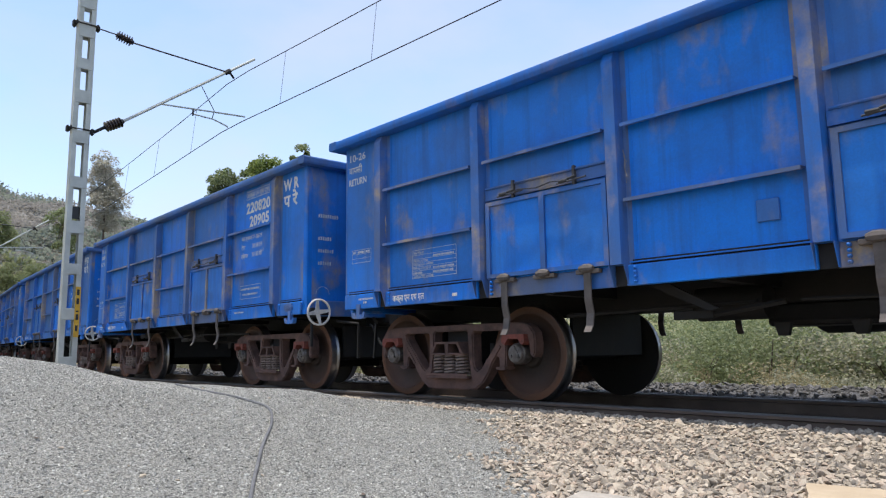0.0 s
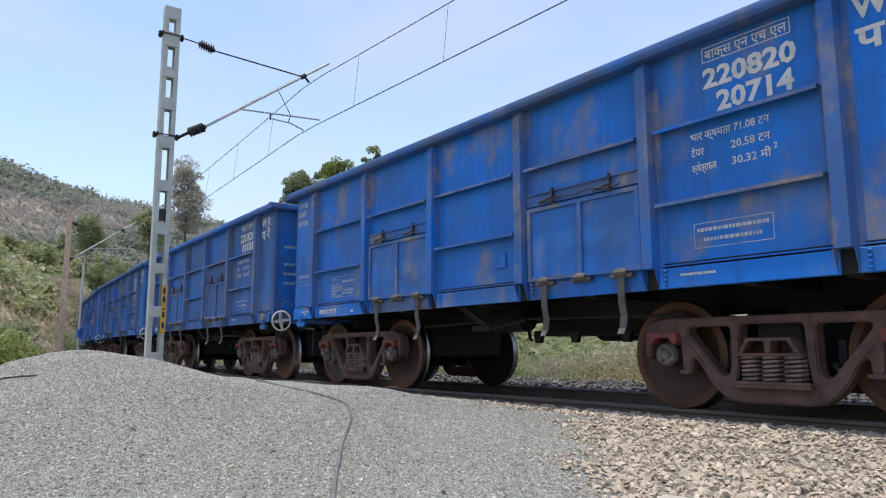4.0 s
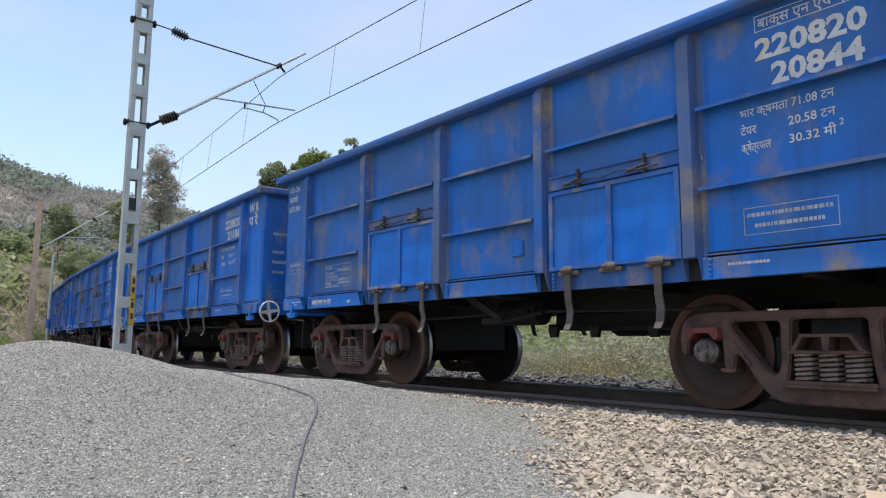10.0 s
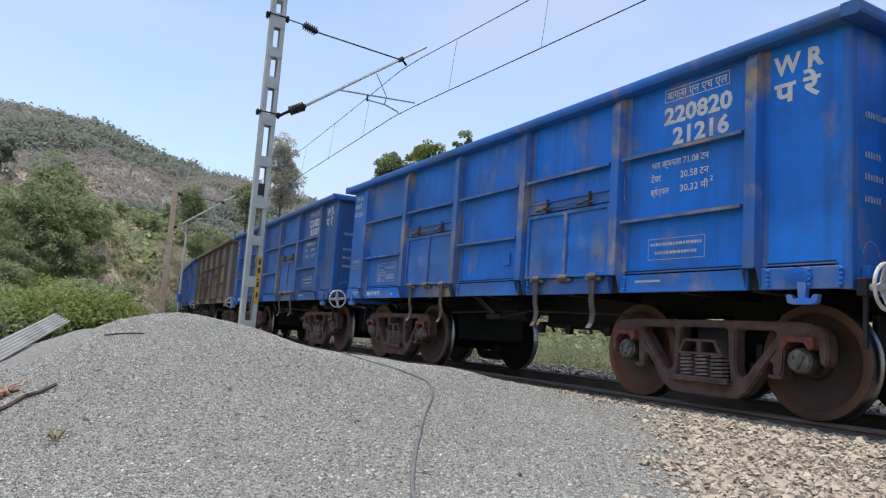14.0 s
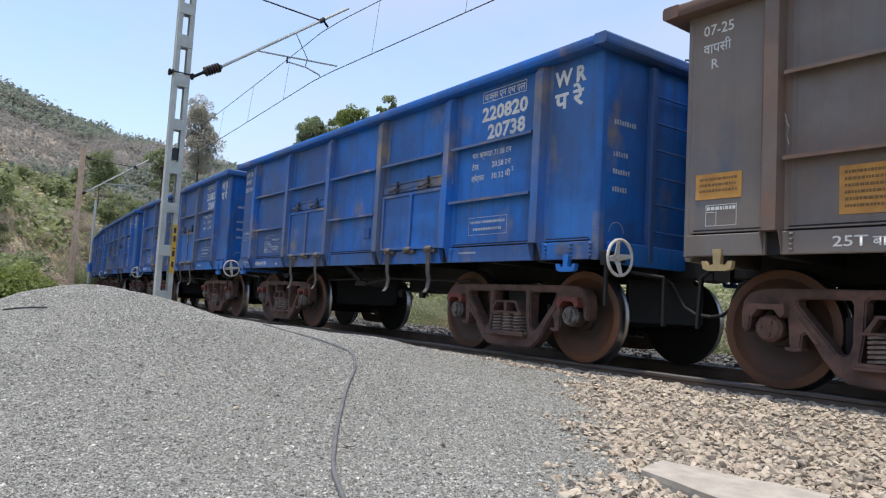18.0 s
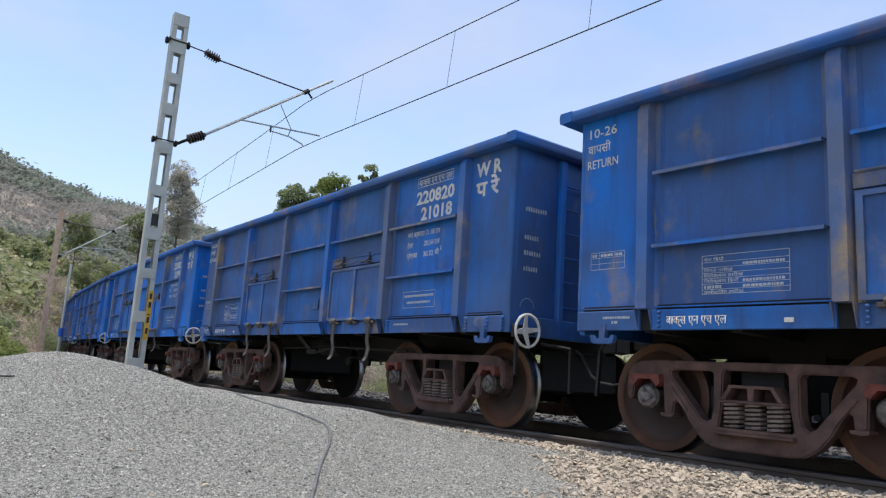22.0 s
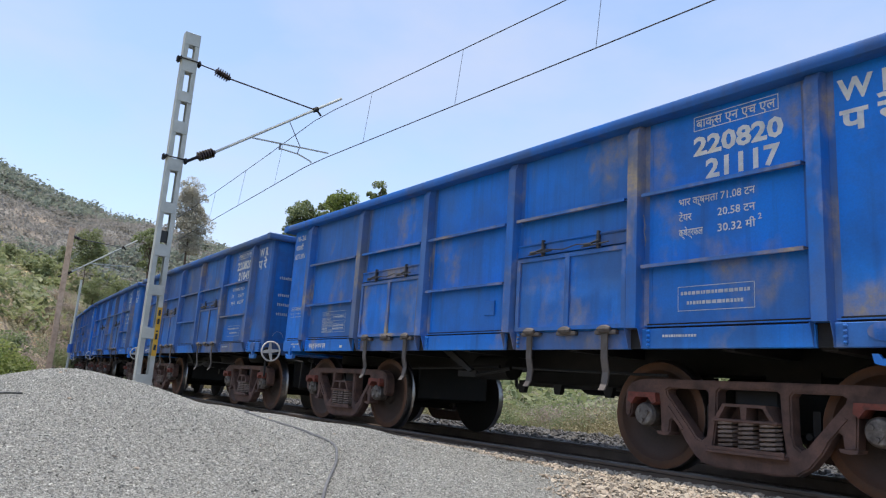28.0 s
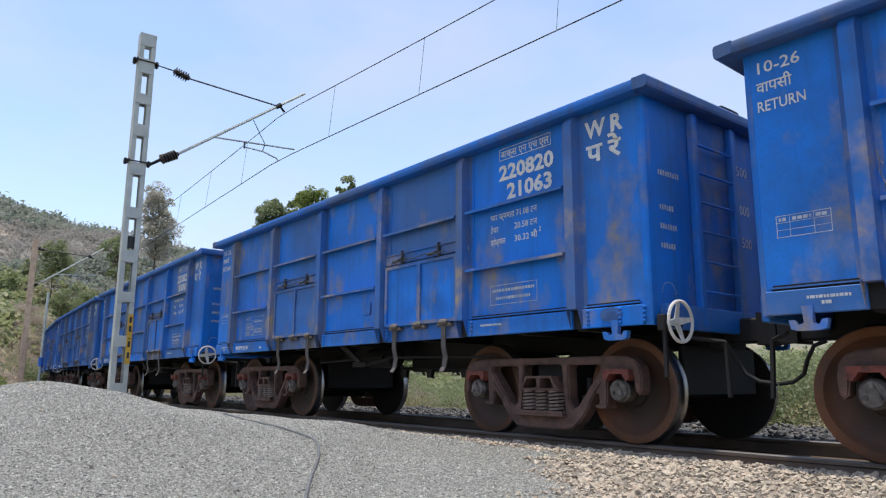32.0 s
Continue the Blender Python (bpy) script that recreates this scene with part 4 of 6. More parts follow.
for x0, x1, z0, z1 in ((-3.72, -2.92, 1.36, 1.72), (-4.90, -4.48, 1.56, 1.78)):
    bm = bmesh.new()
    slab(bm, [(x0, z0), (x1, z0), (x1, z1), (x0, z1)], -SIDE - 0.006, -SIDE - 0.002)
    patch = part("painted_patch", bm, ORANGE, BROWN_WAGON, "orange-yellow painted data patch")
    bm = bmesh.new()
    bars(bm, x0 + 0.04, -SIDE - 0.009, z1 - 0.06, x1 - x0 - 0.08, 0.022, int((z1 - z0) / 0.055), 0.028, 7)
    tagged(part("stencilled_marking", bm, grimy("dark_brown_writing", (0.20, 0.11, 0.04), (0.14, 0.08, 0.03), (0.25, 0.14, 0.05)), patch), kind="stuff")
tagged(BROWN_WAGON, "grey-brown rusted open high-sided freight wagon on the rails", "freight wagon", "wagons of the train")

NUMBERS = {0: "20905", 1: "20707", 2: "20714", 4: "20776", 5: "20813", 6: "20844", 7: "21186", 8: "21230", 9: "21216", 12: "20738", 13: "20691",
           14: "21223", 15: "21018", 16: "20998", 17: "21032", 19: "21117", 20: "21049", 21: "21070", 22: "21063"}
TRAIN = {}
DULL = (4, 3, 10, 12, 13, 14, 15, 18, 20, 24, 26)     # the wagons that are dustier than the rest
for i in range(-1, 28):
    if i == 11:
        TRAIN[i] = BROWN_WAGON
        continue
    first = BLUE_WAGON if i not in DULL else DULL_WAGON
    TRAIN[i] = first if i in (-1, DULL[0]) else copy_thing(first, Matrix())
for i, w in TRAIN.items():
    if i == 11:
        continue
    if i in NUMBERS:
        letters(w, NUMBERS[i], 3.23, 2.56, 0.235, 0.67)
    else:
        bm = bmesh.new()
        for j in range(5):
            x, y = 3.23 + 0.137 * j, -SIDE - 0.004
            bm.faces.new([bm.verts.new(p) for p in ((x, y, 2.575), (x + 0.085, y, 2.575), (x + 0.085, y, 2.74), (x, y, 2.74))])
        tagged(part("stencilled_marking", bm, LETTER, w), kind="stuff")

# how far the train has come, metres along the track of the wagon counted 0
RUN = [(0, -13.470), (1.2, -4.815), (2, 1.000), (4, 15.584), (7, 37.670), (9, 52.645), (11, 67.695), (13, 82.990), (14, 90.724), (17, 114.055), (19, 129.870), (21, 145.840), (23, 161.921), (25, 177.955), (27.5, 197.848), (28, 201.794), (30, 217.410), (32, 232.636)]


def train_at(t):
    """A smooth curve through RUN."""
    ts, ss = [r[0] for r in RUN], [r[1] for r in RUN]
    n = len(ts)
    d = [(ss[i + 1] - ss[i]) / (ts[i + 1] - ts[i]) for i in range(n - 1)]
    m = [d[0]] + [(d[i - 1] * (ts[i + 1] - ts[i]) + d[i] * (ts[i] - ts[i - 1])) / (ts[i + 1] - ts[i - 1]) for i in range(1, n - 1)] + [d[-1]]
    i = min(max(sum(t >= q for q in ts) - 1, 0), n - 2)
    hh = ts[i + 1] - ts[i]
    u = (t - ts[i]) / hh
    return (ss[i] * (2 * u**3 - 3 * u**2 + 1) + m[i] * hh * (u**3 - 2 * u**2 + u) + ss[i + 1] * (3 * u**2 - 2 * u**3) + m[i + 1] * hh * (u**3 - u**2))


def wagon_pose(s):
    a, b = on_track(s - BOGIES / 2), on_track(s + BOGIES / 2)
    d = b - a
    return Matrix.Translation((a + b) / 2) @ Matrix.Rotation(math.atan2(d.y, d.x), 4, "Z")


def motions():
    times = [0.5 * k for k in range(65)]
    spins = [k / 15 for k in range(481)]
    turn = [(t, Matrix.Rotation((train_at(t) - train_at(0)) / 0.5, 4, "Y")) for t in spins]
    for i, w in TRAIN.items():
        walk(w, [(t, wagon_pose(train_at(t) - i * PITCH)) for t in times])
        for ws in w.children:
            if ws.name.startswith("wheelset"):
                at = Matrix.Translation(ws.location)
                walk(ws, [(t, at @ m) for t, m in turn])

# ---- ground ----


def smooth(a, b, v):
    u = np.clip((v - a) / (b - a), 0, 1)
    return u * u * (3 - 2 * u)


def ground_z(x, y):
    """Height of the land; the track's formation, the gravel heap beside it, and the hills."""
    x, y = np.asarray(x, float), np.asarray(y, float)
    off = np.hypot(x, y - R) - R                     # towards the outside of the curve
    base = -0.22 + 0.145 * smooth(0.93, 1.10, off) * smooth(2.6, 1.4, off)
    heap = 0.36 * smooth(-2.4, -6.2, x) * smooth(1.2, 2.9 + 1.3 * smooth(-6.5, -4.5, x), off) + 0.40 * np.exp(-((x + 9.2) / 3.4) ** 2 - ((off - 5.15) / 1.15) ** 2)
    heap = heap * smooth(-24, -15, x)
    base = base + 0.19 * smooth(1.35, 2.0, -off) * smooth(4.8, 3.7, -off)
    near = base + heap + 0.08 * smooth(3.4, 5.5, off) * smooth(-4, -1.5, x)
    edge = 6.35 - 0.5 * smooth(-6.5, -9.5, x) + 0.5 * smooth(-5, 0, x) + 3.0 * smooth(-1.0, 3.0, x)
    drop = -0.38 * np.clip(off - edge, 0, 6) ** 1.2
    far = -0.40 * smooth(3.6, 4.8, -off) - 0.4 * smooth(4, 14, -off)
    z = near + np.where(off > 0, drop, far)
    d = np.hypot(x, y + 6.85)
    az = np.degrees(np.arctan2(x, y + 6.85))
    clear = smooth(5, 16, np.abs(off))
    side = smooth(-40, -62, az) * smooth(-140, -112, az)
    mid = smooth(26, 100, d) * 14.5 * side * clear
    ridge_el = np.interp(az, [-140, -110, -92, -86, -80, -75, -66, -55, -40, -20], [8.5, 12.4, 12.8, 12.5, 10.4, 10.1, 8.3, 6.0, 4.5, 3.0])
    ridge = smooth(110, 520, d) * (np.tan(np.radians(ridge_el)) * 520 - 14.5 * side) * smooth(5, 60, np.abs(off))
    other = smooth(40, 400, d) * 10 * (1 - side) * clear
    rough = (np.sin(x * 0.071 + 1.3) * np.cos(y * 0.083) * 0.5 + np.sin(x * 0.19 + y * 0.13) * 0.3) * smooth(22, 60, d) * (1 + d / 120) * clear
    fine = (np.sin(x * 2.3 + np.sin(y * 1.7) * 1.3) * np.sin(y * 2.9 + x) * 0.018) * smooth(1.8, 3.0, off)
    return z + mid + np.maximum(ridge, 0) + other + rough + fine


def place(az, d):
    """A spot at an azimuth and a distance from the bank above the heap."""
    x, y = d * math.sin(radians(az)), -6.85 + d * math.cos(radians(az))
    return x, y, float(ground_z(x, y))


def ground_material():
    k = Nodes("ground", 0.95)
    x, y = k.axis(0), k.axis(1)
    off = k.math("SUBTRACT", k.math("SQRT", k.math("ADD", k.math("POWER", x, 2.0), k.math("POWER", k.math("SUBTRACT", y, R), 2.0))), R)
    wob = k.math("MULTIPLY", k.math("SUBTRACT", k.noise(1.6, 4), 0.5), 0.9)
    v = k.voronoi(125.0, "Color")
    grey = k.ramp(k.axis(0, v), (0.0, (0.118, 0.115, 0.102)), (0.5, (0.305, 0.297, 0.266)), (1.0, (0.53, 0.516, 0.462)))
    grey = k.mix(k.ramp(k.noise(1.0, 5), (0.4, 0.0), (0.7, 0.25)), grey, (0.247, 0.24, 0.213))
    v2 = k.voronoi(22.0, "Color")
    dark = k.ramp(k.axis(0, v2), (0.0, (0.045, 0.044, 0.043)), (1.0, (0.19, 0.18, 0.17)))
    pink = k.ramp(k.axis(0, v2), (0.0, (0.22, 0.19, 0.155)), (1.0, (0.44, 0.385, 0.315)))
    n, n2 = k.noise(0.09, 6), k.noise(0.8, 6)
    land = k.ramp(k.math("ADD", k.math("MULTIPLY", n, 0.6), k.math("MULTIPLY", n2, 0.4)), (0.38, (0.06, 0.085, 0.025)), (0.48, (0.12, 0.13, 0.05)), (0.58, (0.20, 0.175, 0.09)), (0.68, (0.33, 0.24, 0.155)))
    d = k.math("SQRT", k.math("ADD", k.math("POWER", x, 2.0), k.math("POWER", k.math("ADD", y, 6.85), 2.0)))
    # far hill tones lean grey, with some distance haze put into the colour
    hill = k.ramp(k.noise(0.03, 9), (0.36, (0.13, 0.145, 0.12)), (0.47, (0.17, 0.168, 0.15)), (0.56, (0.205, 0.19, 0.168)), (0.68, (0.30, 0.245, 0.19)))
    slope = k.ramp(k.noise(0.06, 7), (0.38, (0.15, 0.155, 0.075)), (0.46, (0.25, 0.22, 0.12)), (0.53, (0.41, 0.32, 0.20)), (0.66, (0.50, 0.34, 0.22)))
    west = k.math("LESS_THAN", k.math("ADD", y, k.math("MULTIPLY", x, 0.33)), 0.0)
    land = k.mix(k.math("MULTIPLY", west, k.ramp(k.math("DIVIDE", d, 100.0), (0.40, 0.0), (0.55, 1.0))), land, slope)
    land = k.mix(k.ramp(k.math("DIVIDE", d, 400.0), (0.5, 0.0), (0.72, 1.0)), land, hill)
    # strips beside the track: dark ballast between and beyond the rails, then tan ballast and grey chippings
    o2 = k.math("ADD", off, wob)
    bank = k.ramp(k.math("DIVIDE", k.math("ADD", o2, 10.0), 20.0), (0.285, 0.0), (0.305, 1.0), (0.94, 1.0), (0.97, 0.0))
    tan_from = k.math("ADD", k.math("ADD", x, wob), k.math("MULTIPLY", k.math("ADD", y, 2.0), 0.93))
    is_tan = k.math("MULTIPLY", k.math("GREATER_THAN", tan_from, -4.2), k.math("LESS_THAN", o2, 5.4))
    is_tan = k.math("MAXIMUM", is_tan, k.math("LESS_THAN", o2, 1.65))
    outer = k.mix(is_tan, grey, pink)
    outer = k.mix(k.math("GREATER_THAN", off, 0.95), dark, outer)
    near_c = k.mix(bank, land, outer)
    far_bank = k.ramp(k.math("DIVIDE", k.math("ABSOLUTE", off), 10.0), (0.40, 1.0), (0.47, 0.0))
    far_c = k.mix(far_bank, land, dark)
    c = k.mix(k.ramp(k.math("DIVIDE", d, 100.0), (0.20, 0.0), (0.30, 1.0)), near_c, far_c)
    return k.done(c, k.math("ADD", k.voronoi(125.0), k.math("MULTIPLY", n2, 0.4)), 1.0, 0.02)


GROUND = ground_material()
az = np.concatenate([np.linspace(-130, -10, 330), np.linspace(-10, 230, 120)[1:-1]])
rad = np.concatenate([[0.0], np.geomspace(0.35, 30, 190), np.geomspace(30, 1500, 130)[1:], [3000, 4500]])
A, D = np.meshgrid(np.radians(az), rad)
gx, gy = D * np.sin(A), -6.85 + D * np.cos(A)
gz = ground_z(gx, gy)
nr, na = gx.shape
idx = np.arange(nr * na).reshape(nr, na)
nxt = np.roll(idx, -1, axis=1)
faces = np.stack([idx[:-1], nxt[:-1], nxt[1:], idx[1:]], -1).reshape(-1, 4)
me = bpy.data.meshes.new("ground")
me.from_pydata(np.stack([gx, gy, gz], -1).reshape(-1, 3).tolist(), [], faces.tolist())
me.update()
me.shade_smooth()
me.materials.append(GROUND)
tagged(new("ground", me), "grey gravel ground running out into scrubby hills", "ground", kind="structure")

# ---- rails and sleepers ----


def rail(off, label):
    bm = bmesh.new()
    prof = [(-0.068, -0.17), (0.068, -0.17), (0.068, -0.158), (0.012, -0.145), (0.010, -0.045), (0.035, -0.035), (0.036, -0.008), (0.028, 0.0), (-0.028, 0.0), (-0.036, -0.008), (-0.035, -0.035), (-0.010, -0.045), (-0.012, -0.145), (-0.068, -0.158)]
    prev = None
    for i in range(391):
        s = -315 + i * 1.6
        ring = [bm.verts.new(on_track(s, off + u, z)) for u, z in prof]
        if prev:
            for j in range(len(prof)):
                bm.faces.new((prev[j], prev[(j + 1) % 14], ring[(j + 1) % 14], ring[j]))
        prev = ring
    return thing("rail", bm, RAIL, label, "rail", "running rails", "structure")


rail(0.875, "brown steel rail with a bright worn head")
rail(-0.875, "brown steel rail with a bright worn head")
bm = bmesh.new()
box(bm, -0.12, 0.12, -1.37, 1.37, -0.34, -0.175, 0.012)
SLEEPER = finish(bm)
SLEEPER.materials.append(CONC)
for i in range(60):
    s = -34 + i * 0.65
    sl = tagged(new("sleeper", SLEEPER), "concrete sleeper bedded in the ballast under the rails", "sleeper", "sleepers of the track")
    sl.matrix_world = Matrix.Translation(on_track(s)) @ Matrix.Rotation(s / R, 4, "Z")


# ---- overhead line ----
MS, MOFF = -13.62, 3.22                # the near mast, along and beside the track


def frame_at(s):
    """The pose of the upright plane across the track at s: x along it, -y towards the outside of the curve."""
    return Matrix.Translation(on_track(s)) @ Matrix.Rotation(s / R, 4, "Z")


def insulator(bm, p, q, n=6, r=0.10):
    """A ribbed porcelain rod from p to q."""
    p, q = Vector(p), Vector(q)
    m = (q - p).to_track_quat("Z", "Y").to_matrix()
    ln = (q - p).length
    prof = [(0.0, 0.0), (0.0, 0.045)]
    for i in range(n):
        a = ln * (0.06 + 0.88 * i / n)
        prof += [(a, 0.05), (a + ln * 0.03, r), (a + ln * 0.06, r * 0.97), (a + ln * 0.11, 0.05)]
    prof += [(ln, 0.045), (ln, 0.0)]
    before = set(bm.verts)
    lathe(bm, prof, 14, "z")
    for v in bm.verts:
        if v not in before:
            v.co = p + m @ v.co


def mast(s, off, z0, z1, mat, label, wide, plates):
    """A mast of two channels joined by batten plates; plates: the height of each one's foot and head."""
    m = new("overhead_line_mast")
    deep, flange = 0.17, 0.085
    for u in (-1, 1):
        bm = bmesh.new()
        a, b, c = wide / 2, wide / 2 - 0.010, wide / 2 - flange
        d, e = deep / 2, deep / 2 - 0.012
        loop = [(-d, c), (-d, a), (d, a), (d, c), (e, c), (e, b), (-e, b), (-e, c)]
        prism(bm, [(x, u * y, 0) for x, y in loop], [(x, u * y, z1 - z0) for x, y in loop])
        part("channel", bm, mat, m)
    for a, b in plates:
        for q in (-1, 1):
            bm = bmesh.new()
            box(bm, *sorted((q * (deep / 2 + 0.001), q * (deep / 2 + 0.010))), -wide / 2 + 0.016, wide / 2 - 0.016, a - z0, b - z0, 0.003)
            part("batten_plate", bm, mat, m)
    m.matrix_world = frame_at(s) @ Matrix.Translation((0, -off, z0))
    return tagged(m, label, "mast")


near_mast = mast(MS, MOFF, 0.0, 7.28, GALV, "galvanised steel batten mast carrying the overhead line beside the track", 0.30,
                 ((0.30, 0.52), (1.17, 1.37), (1.98, 2.17), (2.72, 2.95), (3.56, 3.77), (4.40, 4.64), (5.17, 5.41), (5.82, 6.03), (6.45, 6.75), (7.02, 7.275)))
# clamp rods round the mast, yellow number plate
for z in (6.70, 4.66):
    bm = bmesh.new()
    for q in (-1, 1):
        bar(bm, (q * 0.108, -0.21, z), (q * 0.108, 0.21, z), 0.014, 6)
    for q in (-1, 1):
        box(bm, -0.13, 0.13, *sorted((q * 0.165, q * 0.195)), z - 0.035, z + 0.035, 0.006)
        box(bm, -0.05, 0.05, *sorted((q * 0.195, q * 0.235)), z - 0.055, z + 0.055, 0.01)
    part("clamp", bm, DARK, near_mast, "dark iron clamp round the mast")
bm = bmesh.new()
box(bm, 0.097, 0.102, 0.066, 0.152, 0.86, 1.76)
plate = part("number_plate", bm, YELLOW, near_mast, "narrow yellow number plate with black bars")
for z in (1.66, 1.50, 1.36, 1.22, 1.02):
    bm = bmesh.new()
    box(bm, 0.1025, 0.105, 0.088, 0.130, z - 0.055, z + 0.05 if abs(z - 1.36) > 0.01 else z - 0.03)
    part("numeral_bar", bm, BLACK, plate)
bm = bmesh.new()
box(bm, 0.03, 0.036, -0.085, 0.085, 2.99, 3.22)
part("dark_plate", bm, BLACK, near_mast, "small dark square plate")


def cantilever(s, near=True):
    """The insulated arm that holds the two wires over the track; points are (offset, height)."""
    c = new("overhead_line_cantilever")

    def P(off, z, x=0.0):
        return (x, -off, z)
    pieces = [
        ("stay_rod", WIRE, [P(3.05, 6.72), P(2.68, 6.69)], 0.014), ("stay_rod", WIRE, [P(2.36, 6.61), P(0.40, 6.50)], 0.017),
        ("bracket_tube", GALV, [P(2.47, 4.99), P(-0.20, 6.96)], 0.028), ("tube_end", DARK, [P(3.0, 4.66), P(2.80, 4.80)], 0.03),
        ("register_arm", GALV, [P(1.76, 5.49), P(-0.01, 5.60)], 0.018), ("register_dropper", WIRE, [P(0.965, 6.055), P(0.669, 5.568)], 0.009),
        ("steady_arm", GALV, [P(1.127, 5.42), P(0.70, 5.40), P(0.39, 5.31), P(0.371, 5.27)], 0.016), ("steady_clip", WIRE, [P(1.127, 5.535), P(1.127, 5.39)], 0.02),
        ("steady_link", WIRE, [P(0.68, 5.56), P(0.72, 5.41)], 0.010), ("catenary_clamp", DARK, [P(0.40, 6.52), P(0.33, 6.47), P(0.262, 6.40)], 0.024), ("tube_clip", DARK, [P(0.46, 6.47), P(0.36, 6.55)], 0.05),
    ]
    for name, mat, pts, r in pieces:
        bm = bmesh.new()
        pipe(bm, pts, r * (1 if near else 1.3), 8)
        part(name, bm, mat, c, "", True)
    for a, b in (((2.68, 6.69), (2.36, 6.61)), ((2.80, 4.80), (2.47, 4.99))):
        bm = bmesh.new()
        insulator(bm, P(*a), P(*b))
        part("insulator", bm, INSUL, c, "dark ribbed porcelain insulator", True)
    c.matrix_world = frame_at(s)
    return tagged(c, "steel cantilever arm with dark insulators above the track", "overhead line arm", "overhead line arms")


cantilever(MS)
FS = -37.3
far_mast = mast(FS, 2.75, 0.0, 7.1, RUSTY, "rusty brown steel mast beside the track", 0.25, [(0.0, 7.09)])
cantilever(FS, False)
SUPPORTS = (-86.0, -61.5, FS, MS, 11.0, 36.0)


def wire_point(s, off, z, sag):
    """A point of a wire strung in straight spans from arm to arm."""
    for a, b in zip(SUPPORTS, SUPPORTS[1:]):
        if a <= s <= b:
            u = (s - a) / (b - a)
            oa, ob = (off - 0.37 if q == 11.0 else off for q in (a, b))
            return on_track(a, oa, z).lerp(on_track(b, ob, z - (0.06 if b == 11.0 else 0)), u) - Vector((0, 0, sag * 4 * u * (1 - u)))


def wire(name, off, z, sag, r, label):
    bm = bmesh.new()
    pipe(bm, [wire_point(-86 + i * 1.0, off, z, sag) for i in range(123)], r, 6)
    return thing(name, bm, WIRE, label, "wire", smooth=True)


wire("catenary_wire", 0.262, 6.40, 0.14, 0.0085, "dark stranded catenary wire above the track")
wire("contact_wire", 0.371, 5.27, 0.02, 0.009, "dark copper contact wire above the track")
for s in (-34.5, -31.5, -28.5, -25.5, -21.7, -18.75, -15.9, -11.55, -8.75, -5.8, -2.9, 0.0):
    bm = bmesh.new()
    bar(bm, wire_point(s, 0.262, 6.40, 0.14), wire_point(s, 0.371, 5.27, 0.02), 0.004, 5)
    thing("wire_dropper", bm, WIRE, "thin dropper wire between catenary and contact wire", "wire", "dropper wires")
# a slim pale post by the far mast
bm = bmesh.new()
x, y, z = place(-78.95, 33.0)
bar(bm, (x, y, z - 0.2), (x, y, 4.1), 0.055, 8, 0.045)
post = thing("marker_post", bm, GALV, "slim pale steel post beside the track", "post")
bm = bmesh.new()
bar(bm, (x, y, 1.1), (x, y, 1.45), 0.10, 8)
part("band", bm, grimy("blue_band_paint", (0.03, 0.12, 0.45), (0.02, 0.08, 0.3), (0.08, 0.2, 0.5)), post, "blue painted band")


# ---- loose things on the gravel ----
def on_ground(x, y, up=0.0):
    return Vector((x, y, float(ground_z(x, y)) + up))


def along(pts, n=8):
    """A smooth line through points on the ground."""
    out = []
    for i in range(len(pts) - 1):
        p0, p1, p2, p3 = (Vector(pts[min(max(j, 0), len(pts) - 1)]) for j in (i - 1, i, i + 1, i + 2))
        for k in range(n):
            u = k / n
            out.append(0.5 * (2 * p1 + (p2 - p0) * u + (2 * p0 - 5 * p1 + 4 * p2 - p3) * u * u + (3 * p1 - p0 - 3 * p2 + p3) * u**3))
    return out + [Vector(pts[-1])]


CABLE = ((-9.6, -2.8), (-8.3, -3.2), (-7.4, -3.62), (-6.9, -3.72), (-6.3, -3.72), (-5.55, -3.80), (-5.2, -3.83), (-4.95, -3.92), (-4.75, -4.03), (-4.47, -4.20), (-4.06, -4.49), (-3.74, -4.70), (-3.3, -4.98), (-2.62, -5.37), (-1.9, -5.7))
bm = bmesh.new()
pipe(bm, [on_ground(p.x, p.y, 0.010) for p in along([(*c, 0) for c in CABLE])], 0.011, 8)
thing("rubber_hose", bm, RUBBER, "grey-black rubber hose lying across the gravel", "hose", smooth=True)
bm = bmesh.new()
pipe(bm, [on_ground(*p, 0.012) for p in ((-7.40, -6.08), (-7.32, -5.98), (-7.2, -5.88), (-7.06, -5.79))], 0.008, 6)
thing("dark_stick", bm, BLACK, "thin dark stick lying on the gravel heap", "stick")


def grown(name, mesh_points, mat, label, category):
    bm = bmesh.new()
    pipe(bm, mesh_points, 0.013, 6)
    return thing(name, bm, mat, label, category)


BARK = grimy("brown_bark", (0.10, 0.07, 0.05), (0.05, 0.035, 0.028), (0.17, 0.13, 0.10), 0.9)
grown("branch", [on_ground(-4.85, -7.05, 0.012), on_ground(-4.99, -6.93, 0.018), on_ground(-5.01, -6.83, 0.016), on_ground(-5.09, -6.74, 0.02), on_ground(-5.05, -6.67, 0.02), on_ground(-5.06, -6.58, 0.03)], BARK, "dark brown crooked branch lying on the gravel", "branch")
# coconut husks and dry stalks beside the branch
HUSK = grimy("brown_husk_fibre", (0.24, 0.13, 0.085), (0.11, 0.06, 0.04), (0.42, 0.28, 0.18), 0.95, 0.0, 14.0)
STALK = grimy("tan_dry_stalk", (0.45, 0.30, 0.20), (0.30, 0.18, 0.12), (0.55, 0.40, 0.29), 0.9, 0.0, 9.0)
rnd = random.Random(8)
